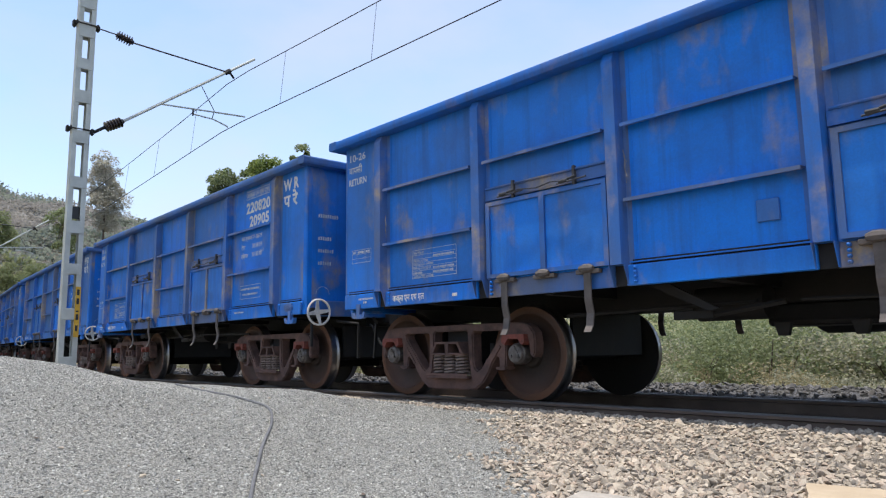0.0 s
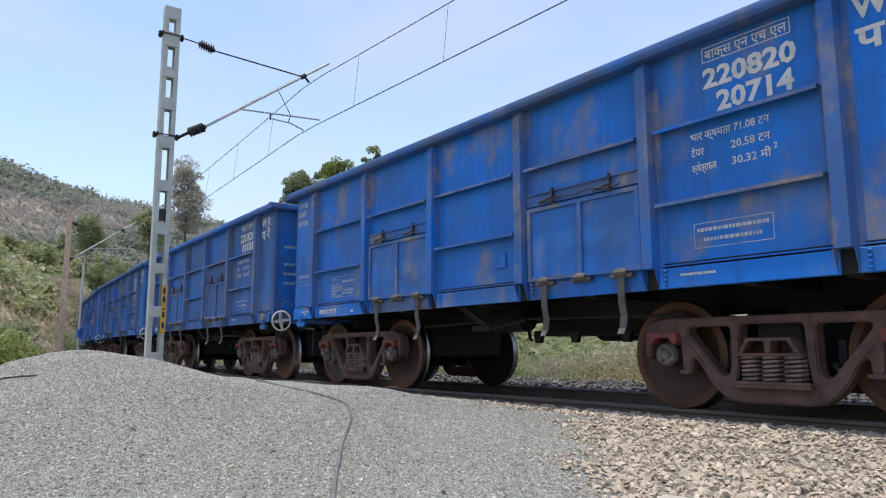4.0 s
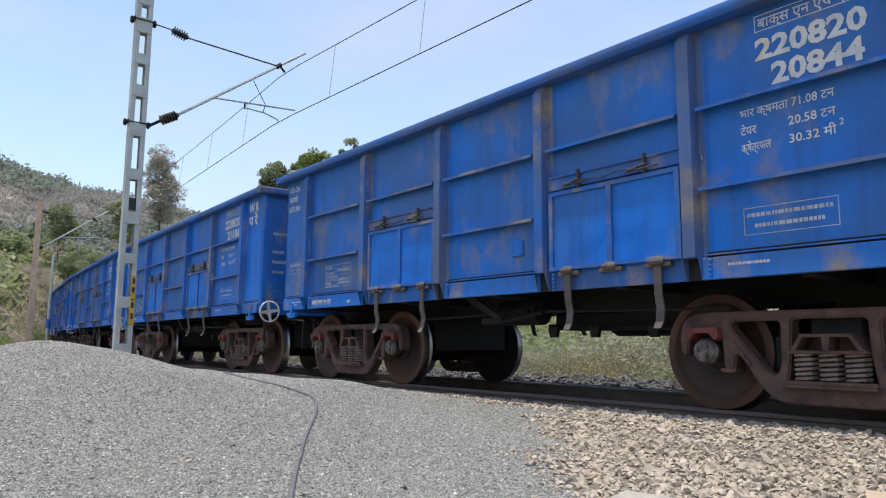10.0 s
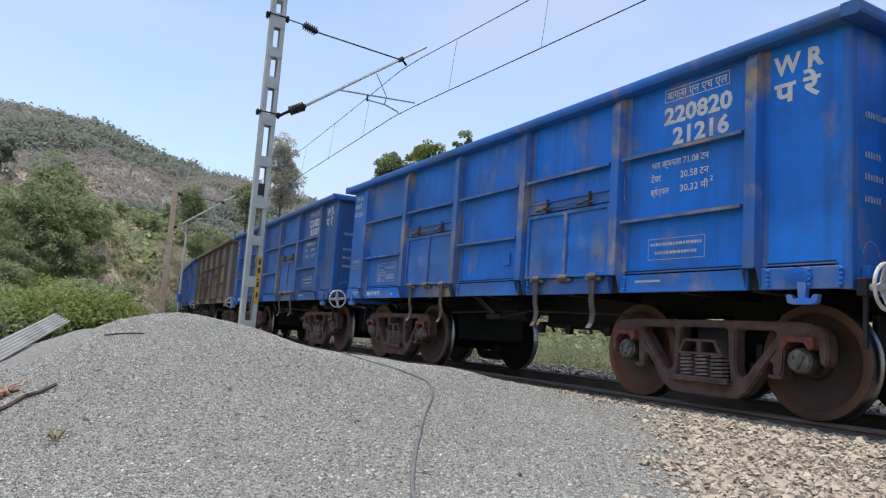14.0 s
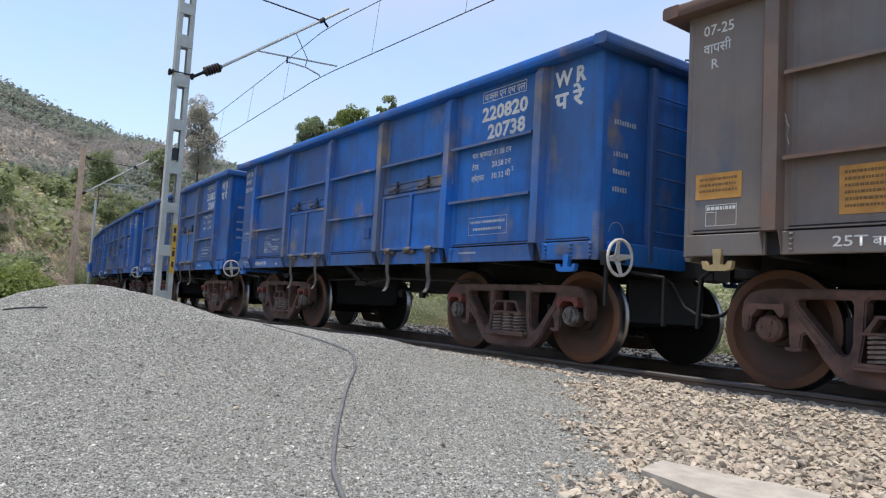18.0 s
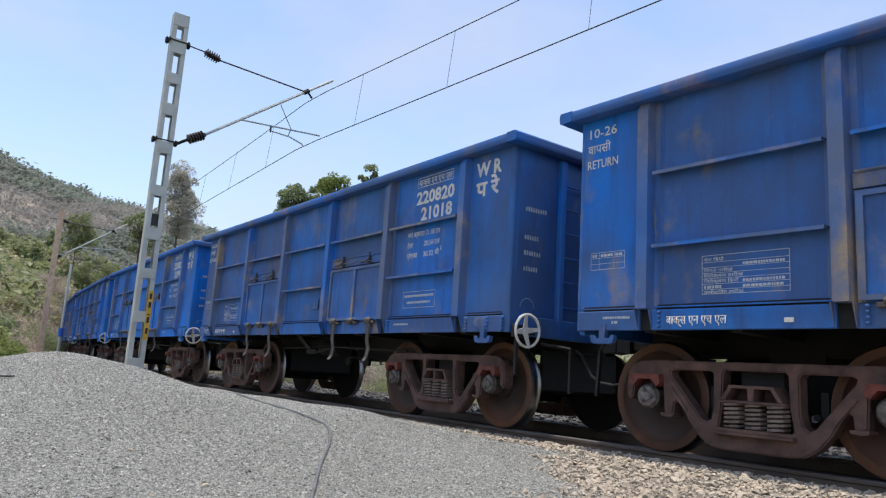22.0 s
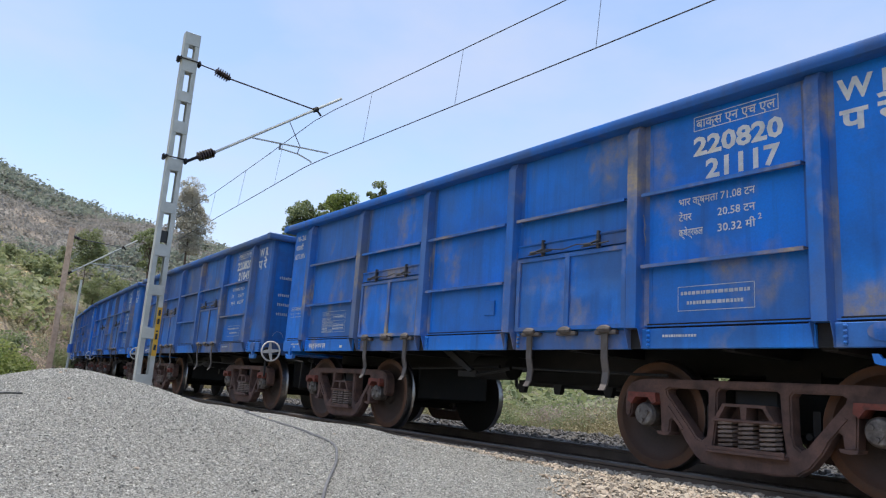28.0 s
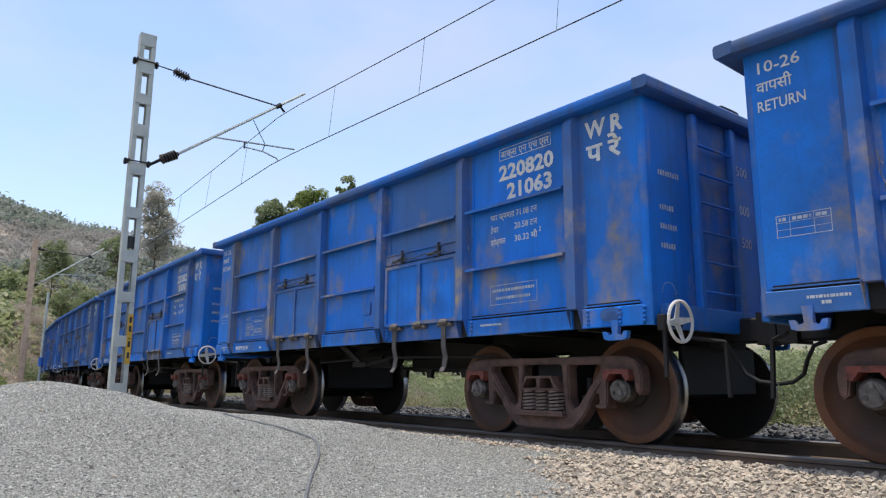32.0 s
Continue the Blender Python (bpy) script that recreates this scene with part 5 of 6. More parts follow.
for i in range(12):
    bm = bmesh.new()
    bmesh.ops.create_icosphere(bm, subdivisions=2, radius=1.0)
    px, py = -5.47 + rnd.gauss(0, 0.10), -6.95 + rnd.gauss(0, 0.06)
    sx, sy_, sz = rnd.uniform(0.032, 0.055), rnd.uniform(0.028, 0.045), rnd.uniform(0.022, 0.04)
    a = rnd.uniform(0, 3.14)
    for v in bm.verts:
        nn = 1 + 0.35 * noise.noise(v.co * 2.3 + Vector((i * 5, 0, 0)))
        q = Vector((v.co.x * sx * nn, v.co.y * sy_ * nn, v.co.z * sz * nn))
        v.co = Matrix.Rotation(a, 3, "Z") @ q + on_ground(px, py, sz * 0.7)
    thing("husk", bm, HUSK, "brown fibrous husk lying on the gravel", "husk", "heap of husks", smooth=True)
for i in range(16):
    px, py, a, ln = -5.44 + rnd.gauss(0, 0.13), -6.93 + rnd.gauss(0, 0.07), rnd.uniform(0, 6.28), rnd.uniform(0.06, 0.16)
    bm = bmesh.new()
    pipe(bm, [on_ground(px + math.cos(a) * ln * u, py + math.sin(a) * ln * u, 0.012 + 0.05 * u * (1 - u) + 0.02 * (i % 3)) for u in (0, 0.35, 0.7, 1)], 0.006, 5)
    thing("dry_stalk", bm, STALK, "dry tan stalk lying on the husks", "stalk", "dry stalks")
# pale concrete slabs in the ballast
SLABS = (((-2.22, -3.72), (-1.45, -3.60), (-1.26, -4.24), (-2.12, -4.02)), ((-1.47, -2.76), (-0.30, -2.45), (-0.10, -3.20), (-1.22, -3.45)))


def sunk_slab(corners, mat, label):
    bm = bmesh.new()
    prism(bm, [(x, y, -0.34) for x, y in corners], [(x, y, -0.172) for x, y in corners])
    bmesh.ops.subdivide_edges(bm, edges=bm.edges[:], cuts=6, use_grid_fill=True)
    for v in bm.verts:
        v.co += Vector((noise.noise(v.co * 6) * 0.018, noise.noise(v.co * 6 + Vector((9, 0, 0))) * 0.018, noise.noise(v.co * 2.2) * 0.010))
    thing("concrete_slab", bm, mat, label, "slab", "sunken slabs")


sunk_slab(SLABS[0], grimy("broken_grey_concrete", (0.37, 0.335, 0.285), (0.25, 0.225, 0.19), (0.45, 0.41, 0.35), 0.95, 0.0, 7.0), "pale broken concrete slab half sunk in the ballast")
sunk_slab(SLABS[1], grimy("tan_concrete", (0.44, 0.35, 0.24), (0.36, 0.28, 0.19), (0.50, 0.41, 0.29), 0.9, 0.0, 3.0), "flat tan concrete slab sunk among the ballast stones")


# a corrugated sheet roof on the slope below the heap
def corrugated():
    k = new("corrugated_sheet_roof")
    ax, ay, _ = place(-92.6, 12.0)
    bx, by, _ = place(-86.7, 17.0)
    a, b = Vector((ax, ay, -0.50)), Vector((bx, by, 0.30))
    run = b - a
    nrm = Vector((0.06, 0.45, 0.9)).normalized()
    wide = run.cross(nrm).normalized() * -1.0
    bm = bmesh.new()
    n = 72
    rows = []
    for t in np.linspace(-0.25, 1, 12):
        rows.append([bm.verts.new(a + run * float(t) + wide * ((j / n - 0.5) * 0.34) + nrm * 0.026 * math.sin(j / n * 2 * math.pi * 6)) for j in range(n + 1)])
    for r0, r1 in zip(rows, rows[1:]):
        for j in range(n):
            bm.faces.new((r0[j], r0[j + 1], r1[j + 1], r1[j]))
    ob = part("sheet", bm, grimy("weathered_zinc_sheet", (0.50, 0.49, 0.47), (0.36, 0.35, 0.33), (0.58, 0.57, 0.55), 0.6, 0.2, 2.5), k, "weathered corrugated sheet", True)
    ob.modifiers.new("thick", "SOLIDIFY").thickness = 0.006
    for t in (0.25, 0.78):
        for u in (-0.08, 0.08):
            bm = bmesh.new()
            q = a + run * t + wide * u
            bar(bm, q - nrm * 0.03, (q.x, q.y, float(ground_z(q.x, q.y)) - 0.2), 0.025, 6)
            part("prop", bm, BARK, k, "thin wooden prop")
    for t in (0.2, 0.55, 0.9):
        bm = bmesh.new()
        q = a + run * t - nrm * 0.045
        bar(bm, q - wide * 0.12, q + wide * 0.12, 0.02, 6)
        part("purlin", bm, BARK, k)
    return tagged(k, "weathered corrugated metal sheet roof leaning below the gravel heap", "roof")


corrugated()


# ---- leaves, trees and bushes ----
def leaf_material(name, *cols, through=0.42):
    k = Nodes(name, 0.55)
    rp = k.n.new("ShaderNodeNewGeometry").outputs["Random Per Island"]
    stops = [(i / (len(cols) - 1), c) for i, c in enumerate(cols)]
    drift = k.ramp(k.noise(0.55, 4, k.shifted()), (0.32, 0.0), (0.68, 1.0))
    c = k.ramp(k.math("ADD", k.math("ADD", k.math("MULTIPLY", rp, 0.42), k.math("MULTIPLY", k.rand, 0.16)), k.math("MULTIPLY", drift, 0.42)), *stops)
    m = k.done(c)
    tr = k.n.new("ShaderNodeBsdfTranslucent")
    k.l.new(c, tr.inputs[0])
    mx = k.n.new("ShaderNodeMixShader")
    mx.inputs[0].default_value = through
    k.l.new(k.b.outputs[0], mx.inputs[1])
    k.l.new(tr.outputs[0], mx.inputs[2])
    k.l.new(mx.outputs[0], k.n["Material Output"].inputs[0])
    return m


LEAF = leaf_material("dark_green_leaves", (0.10, 0.135, 0.065), (0.18, 0.22, 0.10), (0.27, 0.305, 0.145), (0.40, 0.41, 0.22), through=0.5)
FRESH = leaf_material("fresh_green_leaves", (0.085, 0.12, 0.03), (0.155, 0.205, 0.05), (0.235, 0.28, 0.08), (0.36, 0.355, 0.15), through=0.5)
OLIVE = leaf_material("dusty_olive_leaves", (0.19, 0.195, 0.12), (0.28, 0.275, 0.175), (0.37, 0.35, 0.24), (0.46, 0.42, 0.31), through=0.5)
PALE = leaf_material("pale_dusty_leaves", (0.26, 0.25, 0.205), (0.36, 0.345, 0.285), (0.46, 0.44, 0.37), (0.55, 0.525, 0.46), through=0.5)
DRY = leaf_material("dry_brown_leaves", (0.21, 0.165, 0.14), (0.30, 0.24, 0.20), (0.40, 0.33, 0.27), (0.28, 0.25, 0.16), through=0.5)
STRAW = leaf_material("dry_grass", (0.14, 0.125, 0.055), (0.24, 0.20, 0.10), (0.34, 0.285, 0.16), (0.16, 0.165, 0.06))
MID = leaf_material("mid_green_leaves", (0.11, 0.14, 0.062), (0.18, 0.215, 0.098), (0.26, 0.28, 0.135), (0.36, 0.355, 0.20), through=0.5)
# scrub and wood colours greyed and lifted to carry the distance haze
SCRUB = leaf_material("hazed_dry_scrub_twigs", (0.18, 0.19, 0.17), (0.235, 0.23, 0.208), (0.29, 0.265, 0.24), (0.21, 0.225, 0.18), through=0.5)
WOODS = leaf_material("hazed_wood_leaves", (0.145, 0.175, 0.15), (0.185, 0.215, 0.175), (0.23, 0.255, 0.20), (0.29, 0.30, 0.235), through=0.5)


def leaf_mesh(centres, size, seed, flat=0.45, facing=None):
    """Small folded leaves, one at each centre."""
    g = np.random.default_rng(seed)
    n = len(centres)
    d = g.normal(size=(n, 3))
    d[:, 2] *= 0.7
    d /= np.linalg.norm(d, axis=1)[:, None]
    nm = g.normal(size=(n, 3)) * flat + (np.array([0, 0, 0.6]) if facing is None else facing)
    s = np.cross(d, nm)
    s /= np.linalg.norm(s, axis=1)[:, None] + 1e-9
    up = np.cross(s, d)
    ln = (size * g.uniform(0.6, 1.3, n))[:, None]
    c = np.asarray(centres)
    verts = np.stack([c - d * ln * 0.5, c + s * ln * 0.30 + up * ln * 0.08, c + d * ln * 0.5, c - s * ln * 0.30 + up * ln * 0.08], 1).reshape(-1, 3)
    b = np.arange(n)[:, None] * 4
    f = np.concatenate([b + np.array([[0, 1, 2]]), b + np.array([[0, 2, 3]])]).reshape(-1, 3)
    m = bpy.data.meshes.new("leaves")
    m.from_pydata(verts.tolist(), [], f.tolist())
    m.update()
    return m


def clumped(cs, per, size, g, low=-0.35):
    """Leaf places on the outside of clumps at cs, and the way that each leaf faces; size: the clumps' half axes, one row or one for each."""
    size = np.broadcast_to(size, (len(cs), 3))
    at, way = [], []
    for c, q in zip(cs, size):
        d = g.normal(size=(per * 2, 3))
        d /= np.linalg.norm(d, axis=1)[:, None]
        d = d[d[:, 2] > low][:per]
        rag = 0.5 + 0.65 * g.random(len(d)) ** 0.6
        at.append(c + d * q * rag[:, None])
        way.append(d * 0.9 + np.array([0, 0, 0.35]))
    return np.concatenate(at), np.concatenate(way)


def make_tree(name, height, crown_r, crown_h, leaves, size, mat, seed, label, clumps=26, trunk_r=0.16, spread=0.34, lean=0.0):
    """A tapered trunk with limbs, and a crown of leaf clumps with gaps."""
    g = np.random.default_rng(seed)
    t = new(name)
    base = height - crown_h
    cs = []
    while len(cs) < clumps:
        p = g.uniform(-1, 1, 3)
        q = np.linalg.norm(p)
        if 0.35 < q < 1:
            w = crown_r * (0.72 + 0.5 * g.random())
            cs.append((p[0] * w, p[1] * w, base + crown_h * 0.5 + p[2] * crown_h * 0.5))
    cs = np.array(cs)
    bm = bmesh.new()
    top = Vector((lean, 0, base + crown_h * 0.72))
    pts = [Vector((0, 0, -0.3)), Vector((lean * 0.2 + 0.06, 0.03, height * 0.25)), Vector((lean * 0.5 - 0.05, -0.04, base + 0.1 * crown_h)), top]
    for (a, b), (ra, rb) in zip(zip(pts, pts[1:]), ((1.0, 0.8), (0.8, 0.6), (0.6, 0.2))):
        bar(bm, a, b, trunk_r * ra, 8, trunk_r * rb)
    for c in cs[:: max(1, clumps // 14)]:
        u = g.uniform(0.25, 0.9)
        a = pts[2].lerp(top, u)
        b = Vector(c)
        mid = a.lerp(b, 0.5) + Vector((0, 0, 0.08 * height * g.random()))
        bar(bm, a, mid, trunk_r * 0.34, 6, trunk_r * 0.22)
        bar(bm, mid, b, trunk_r * 0.22, 6, trunk_r * 0.07)
    part("trunk", bm, BARK, t)
    per = leaves // clumps
    rc = np.array([crown_r, crown_r, min(crown_h * 0.5, crown_r * 1.1)]) * spread * g.uniform(0.7, 1.25, (clumps, 1))
    pos, way = clumped(cs, per, rc, g)
    part("crown", leaf_mesh(pos, size, seed, 0.5, way), mat, t)
    return tagged(t, label, name.replace("_", " "))


def make_bush(height, radius, leaves, size, mat, seed, label, name="bush"):
    g = np.random.default_rng(seed)
    t = new(name)
    k = 14
    cs = np.stack([g.uniform(-0.8, 0.8, k) * radius, g.uniform(-0.8, 0.8, k) * radius, height * g.uniform(0.2, 0.85, k)], 1)
    bm = bmesh.new()
    for c in cs:
        bar(bm, (c[0] * 0.15, c[1] * 0.15, -0.25), Vector(c) * 0.9, 0.03, 5, 0.008)
    part("stem", bm, BARK, t)
    per = leaves // k
    pos, way = clumped(cs, per, np.array([radius * 0.45, radius * 0.45, height * 0.30]) * g.uniform(0.7, 1.25, (k, 1)), g)
    pos[:, 2] = np.abs(pos[:, 2])
    part("foliage", leaf_mesh(pos, size, seed, 0.6, way), mat, t)
    return tagged(t, label, name.replace("_", " "))


def put(ob, first, az, d, rz=0.0, sink=0.0, scale=1.0):
    x, y, z = place(az, d)
    m = Matrix.Translation((x, y, z - sink)) @ Matrix.Rotation(rz, 4, "Z")
    o = copy_thing(ob, m) if not first else ob
    o.matrix_basis = m @ Matrix.Diagonal((scale, scale, scale, 1))
    return o


class Kind:
    """A thing that is built once and then copied; the first one placed is the original."""

    def __init__(self, ob, group):
        self.ob, self.used = tagged(ob, group=group), False

    def put(self, *a, **k):
        o = put(self.ob, not self.used, *a, **k)
        self.used = True
        return o


# trees above the train
def tall(name, az, d, el, *a, **k):
    x, y, z = place(az, d)
    h = 0.55 + d * math.tan(radians(el)) - z
    t = make_tree(name, h, *a, **k)
    t.matrix_basis = Matrix.Translation((x, y, z))
    return t


tall("tall_tree", -72.1, 62.0, 14.5, 1.45, 6.6, 15000, 0.16, PALE, 5, "tall slender tree with a pale airy olive crown", clumps=80, trunk_r=0.13, spread=0.36)
tall("mango_tree", -63.4, 36.0, 14.0, 1.12, 4.0, 11000, 0.13, LEAF, 11, "dense dark green broadleaf tree behind the train", clumps=80, trunk_r=0.14, spread=0.26)
tall("mango_tree", -60.4, 35.0, 15.2, 1.10, 4.0, 12000, 0.13, FRESH, 12, "fresh yellow-green broadleaf tree behind the train", clumps=90, trunk_r=0.16, spread=0.26)
tall("mango_tree", -61.5, 38.0, 15.4, 0.60, 4.0, 6500, 0.13, LEAF, 15, "narrow dark green tree behind the train", clumps=46, trunk_r=0.12, spread=0.30)
tall("mango_tree", -57.6, 37.0, 16.2, 0.66, 4.2, 7500, 0.13, LEAF, 13, "dark green tree top rising behind the train", clumps=46, trunk_r=0.12, spread=0.30)
tall("dark_tree", -74.6, 150.0, 10.4, 3.0, 9.0, 3500, 0.42, LEAF, 14, "round dark green tree on the hillside", clumps=22, trunk_r=0.3)
tall("hill_tree", -91.5, 245.0, 11.4, 4.2, 8.0, 1800, 0.9, WOODS, 22, "lone spreading tree high on the hill", clumps=16, trunk_r=0.35)
tall("round_bush", -81.7, 205.0, 7.3, 3.4, 5.0, 1800, 0.6, LEAF, 23, "round dark green bush on the dry slope", clumps=14, trunk_r=0.10)
tall("hill_tree", -78.8, 205.0, 9.7, 4.6, 12.0, 4200, 0.6, MID, 21, "olive-green tree on the hillside", clumps=26, trunk_r=0.15)

BIG = Kind(make_tree("broadleaf_tree", 9.0, 3.4, 7.6, 7000, 0.36, LEAF, 31, "large dark green tree on the slope", 34, 0.22), "trees of the slope")
BIG2 = Kind(make_tree("broadleaf_tree", 8.0, 3.0, 6.8, 6000, 0.30, MID, 32, "large olive-green tree on the slope", 30, 0.2), "trees of the slope")
SHRUB = Kind(make_bush(1.9, 1.5, 3600, 0.085, MID, 41, "leafy green bush beyond the track"), "green bushes")
BAND = Kind(make_bush(2.1, 1.7, 2600, 0.20, FRESH, 44, "broad-leaved bright green bush on the slope below the track"), "green bushes")
BAND2 = Kind(make_bush(2.0, 1.6, 2600, 0.19, LEAF, 45, "dark green leafy bush on the slope below the track"), "green bushes")
SHRUB3 = Kind(make_bush(1.5, 1.4, 3600, 0.08, OLIVE, 46, "green bush beyond the track"), "green bushes")
SHRUB2 = Kind(make_bush(1.6, 1.3, 3600, 0.085, LEAF, 42, "leafy dark green bush beside the line"), "green bushes")
BROWN_SHRUB = Kind(make_bush(2.6, 1.9, 2400, 0.12, DRY, 43, "dry brown leafless-looking shrub on the slope", "dry_shrub"), "dry shrubs")
rnd = random.Random(4)
for a, d, s in ((-89.4, 67, 0.70), (-88.3, 70, 0.80), (-87.2, 73, 0.84), (-86.2, 77, 0.80), (-88.5, 76, 0.80), (-87.4, 66, 0.62)):
    BIG.put(a, d, rz=rnd.uniform(0, 6), scale=s)
for a, d, s in ((-90.6, 62, 0.46), (-85.4, 72, 0.42), (-84.7, 78, 0.36), (-89.9, 60, 0.4), (-88.6, 61, 0.36), (-86.6, 66, 0.4), (-92.0, 66, 0.5), (-92.4, 58, 0.42), (-94.2, 56, 0.45), (-96, 60, 0.5), (-91.4, 72, 0.34), (-93.4, 72, 0.40), (-91, 96, 0.42), (-86.2, 150, 0.5), (-84.6, 110, 0.36), (-95.5, 80, 0.45), (-83.4, 140, 0.42), (-78.0, 150, 0.8), (-77.2, 170, 0.9), (-79.9, 150, 0.5), (-92, 190, 0.7), (-89, 215, 0.7), (-86.5, 225, 0.7), (-83.6, 215, 0.65), (-80.3, 225, 0.8), (-76.2, 190, 1.1), (-75.6, 165, 0.9)):
    BIG2.put(a, d, rz=rnd.uniform(0, 6), scale=s)
for i in range(34):
    a = -99 + 17.2 * i / 33 + rnd.uniform(-0.4, 0.4)
    (BAND if i % 3 else BAND2).put(a, rnd.uniform(27, 42), rz=rnd.uniform(0, 6), scale=rnd.uniform(0.65, 1.1) * (1 - 0.5 * min(max((a + 89) / 7, 0), 1)), sink=0.3)
for i in range(34):
    (BAND2 if i % 3 else BAND).put(rnd.uniform(-99, -83), rnd.uniform(42, 60), rz=rnd.uniform(0, 6), scale=rnd.uniform(0.8, 1.4), sink=0.3)
for i in range(44):
    BROWN_SHRUB.put(*((rnd.uniform(-82.8, -79.2), rnd.uniform(96, 140)) if i % 2 else (rnd.uniform(-86.0, -75.0), rnd.uniform(44, 130))), rz=rnd.uniform(0, 6), scale=rnd.uniform(0.7, 1.3), sink=0.2)
for i in range(10):
    SHRUB2.put(rnd.uniform(-79.2, -75), rnd.uniform(46, 62), rz=rnd.uniform(0, 6), scale=rnd.uniform(0.9, 1.5), sink=0.2)
# growth beyond the track, seen under the wagons
for i in range(150):
    s = rnd.uniform(-42, 9)
    o = rnd.uniform(9.0, 17.0) if s > -12 else rnd.uniform(7.0, 15.0)
    p = on_track(s, -o)
    d, a = math.hypot(p.x, p.y + 6.85), math.degrees(math.atan2(p.x, p.y + 6.85))
    kind = (SHRUB2, SHRUB3, SHRUB, SHRUB3)[i % 4] if s > -12 else (SHRUB2, BROWN_SHRUB, SHRUB3, SHRUB)[i % 4]
    kind.put(a, d, rz=rnd.uniform(0, 6), scale=rnd.uniform(0.6, 1.0) * (1.55 if s > -12 else 0.9), sink=0.15)

g = np.random.default_rng(5)


def blades(n, s0, s1, o0, o1, height, seed, mat, label):
    """Grass beyond the track."""
    q = np.random.default_rng(seed)
    s, o = q.uniform(s0, s1, n), q.uniform(o0, o1, n)
    tuft = q.normal(size=(n, 2)) * 0.05
    x = (R - o) * np.sin(s / R) + tuft[:, 0]
    y = R - (R - o) * np.cos(s / R) + tuft[:, 1]
    z = ground_z(x, y)
    h = height * q.uniform(0.4, 1.2, n)
    b = q.normal(size=(n, 2)) * 0.22 * h[:, None]
    w = q.normal(size=(n, 2))
    w = w / np.linalg.norm(w, axis=1)[:, None] * 0.010
    v = np.stack([np.stack([x - w[:, 0], y - w[:, 1], z], 1), np.stack([x + w[:, 0], y + w[:, 1], z], 1), np.stack([x + b[:, 0], y + b[:, 1], z + h], 1)], 1).reshape(-1, 3)
    m = bpy.data.meshes.new("grass")
    m.from_pydata(v.tolist(), [], np.arange(3 * n).reshape(-1, 3).tolist())
    m.update()
    m.materials.append(mat)
    return tagged(new("dry_grass", m), label, "grass", kind="stuff")


blades(24000, -44, -6, 4.9, 10, 0.45, 3, STRAW, "dry yellow grass beyond the track")
blades(16000, -70, -8, 5.2, 9.5, 0.9, 4, STRAW, "tall dry yellow grass beyond the track")
LOW_KINDS = [Kind(make_bush(0.9, 0.8, 2600, 0.055, m, 50 + i, l), "low bushes behind the track") for i, (m, l) in enumerate((
    (OLIVE, "low dusty bush behind the track"), (MID, "low green bush behind the track"), (STRAW, "low dry straw-coloured bush behind the track")))]
for i in range(96):
    s = rnd.uniform(-46, 4)
    p = on_track(s, -rnd.uniform(5.0, 10.0))
    LOW_KINDS[i % 3].put(math.degrees(math.atan2(p.x, p.y + 6.85)), math.hypot(p.x, p.y + 6.85), rz=rnd.uniform(0, 6), scale=rnd.uniform(0.6, 1.25), sink=0.12)

# scrub and woods over the hills


def hill_cover(n, d0, d1, size, per, mat, seed, name, label, category, patch=None, tall=0.5, a0=-101, a1=-62):
    """Leafy clumps scattered over the slopes; patch: how strongly they gather in groves."""
    q = np.random.default_rng(seed)
    azs, ds = q.uniform(a0, a1, n), q.uniform(d0, d1, n)
    x, y = ds * np.sin(np.radians(azs)), -6.85 + ds * np.cos(np.radians(azs))
    keep = np.abs(np.hypot(x, y - R) - R) > 9
    if patch:
        f = np.sin(x * 0.031 + 1.7 * np.sin(y * 0.023)) + np.sin(y * 0.047 + x * 0.013 + 2.0 * np.sin(x * 0.019)) + 0.9 * np.sin(x * 0.11 + y * 0.09)
        keep &= f + q.normal(size=n) * 0.5 > patch
    x, y, ds = x[keep], y[keep], ds[keep]
    z = ground_z(x, y)
    sz = size * (0.6 + ds / 330) * q.uniform(0.5, 1.5, len(x))
    pos = np.repeat(np.stack([x, y, z + sz * tall], 1), per, 0) + q.normal(size=(len(x) * per, 3)) * np.repeat(sz, per)[:, None] * np.array([0.8, 0.8, 0.45])
    m = leaf_mesh(pos, np.repeat(sz * 0.8, per), seed, 0.25)
    m.materials.append(mat)
    tagged(new(name, m), label, category, kind="stuff")


hill_cover(26000, 215, 580, 0.85, 9, SCRUB, 7, "hill_scrub", "dry scrub covering the hills, greyed for haze", "scrub")
hill_cover(9500, 215, 580, 1.2, 14, WOODS, 8, "hill_woods", "green trees scattered over the hills, greyed for haze", "trees", 0.7, 0.9)
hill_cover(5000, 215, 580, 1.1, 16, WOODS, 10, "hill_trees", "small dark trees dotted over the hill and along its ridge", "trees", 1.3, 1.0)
hill_cover(2600, 58, 230, 1.15, 46, MID, 19, "slope_bushes", "green bushes growing thickly on the lower slope", "bushes", -0.3, 0.6)
hill_cover(9000, 60, 240, 0.6, 13, OLIVE, 9, "slope_tufts", "olive grass tufts and low growth on the dry slope", "scrub", 0.0, 0.3)
hill_cover(2600, 22, 150, 0.55, 34, OLIVE, 20, "valley_scrub", "dusty scrub covering the ground beyond the track", "scrub", None, 0.5, -62, -12)
hill_cover(1300, 26, 200, 0.9, 46, MID, 24, "valley_bushes", "green bushes in the valley beyond the track", "bushes", None, 0.7, -62, -12)
# pale boulders on the dry slope
rnd = random.Random(17)
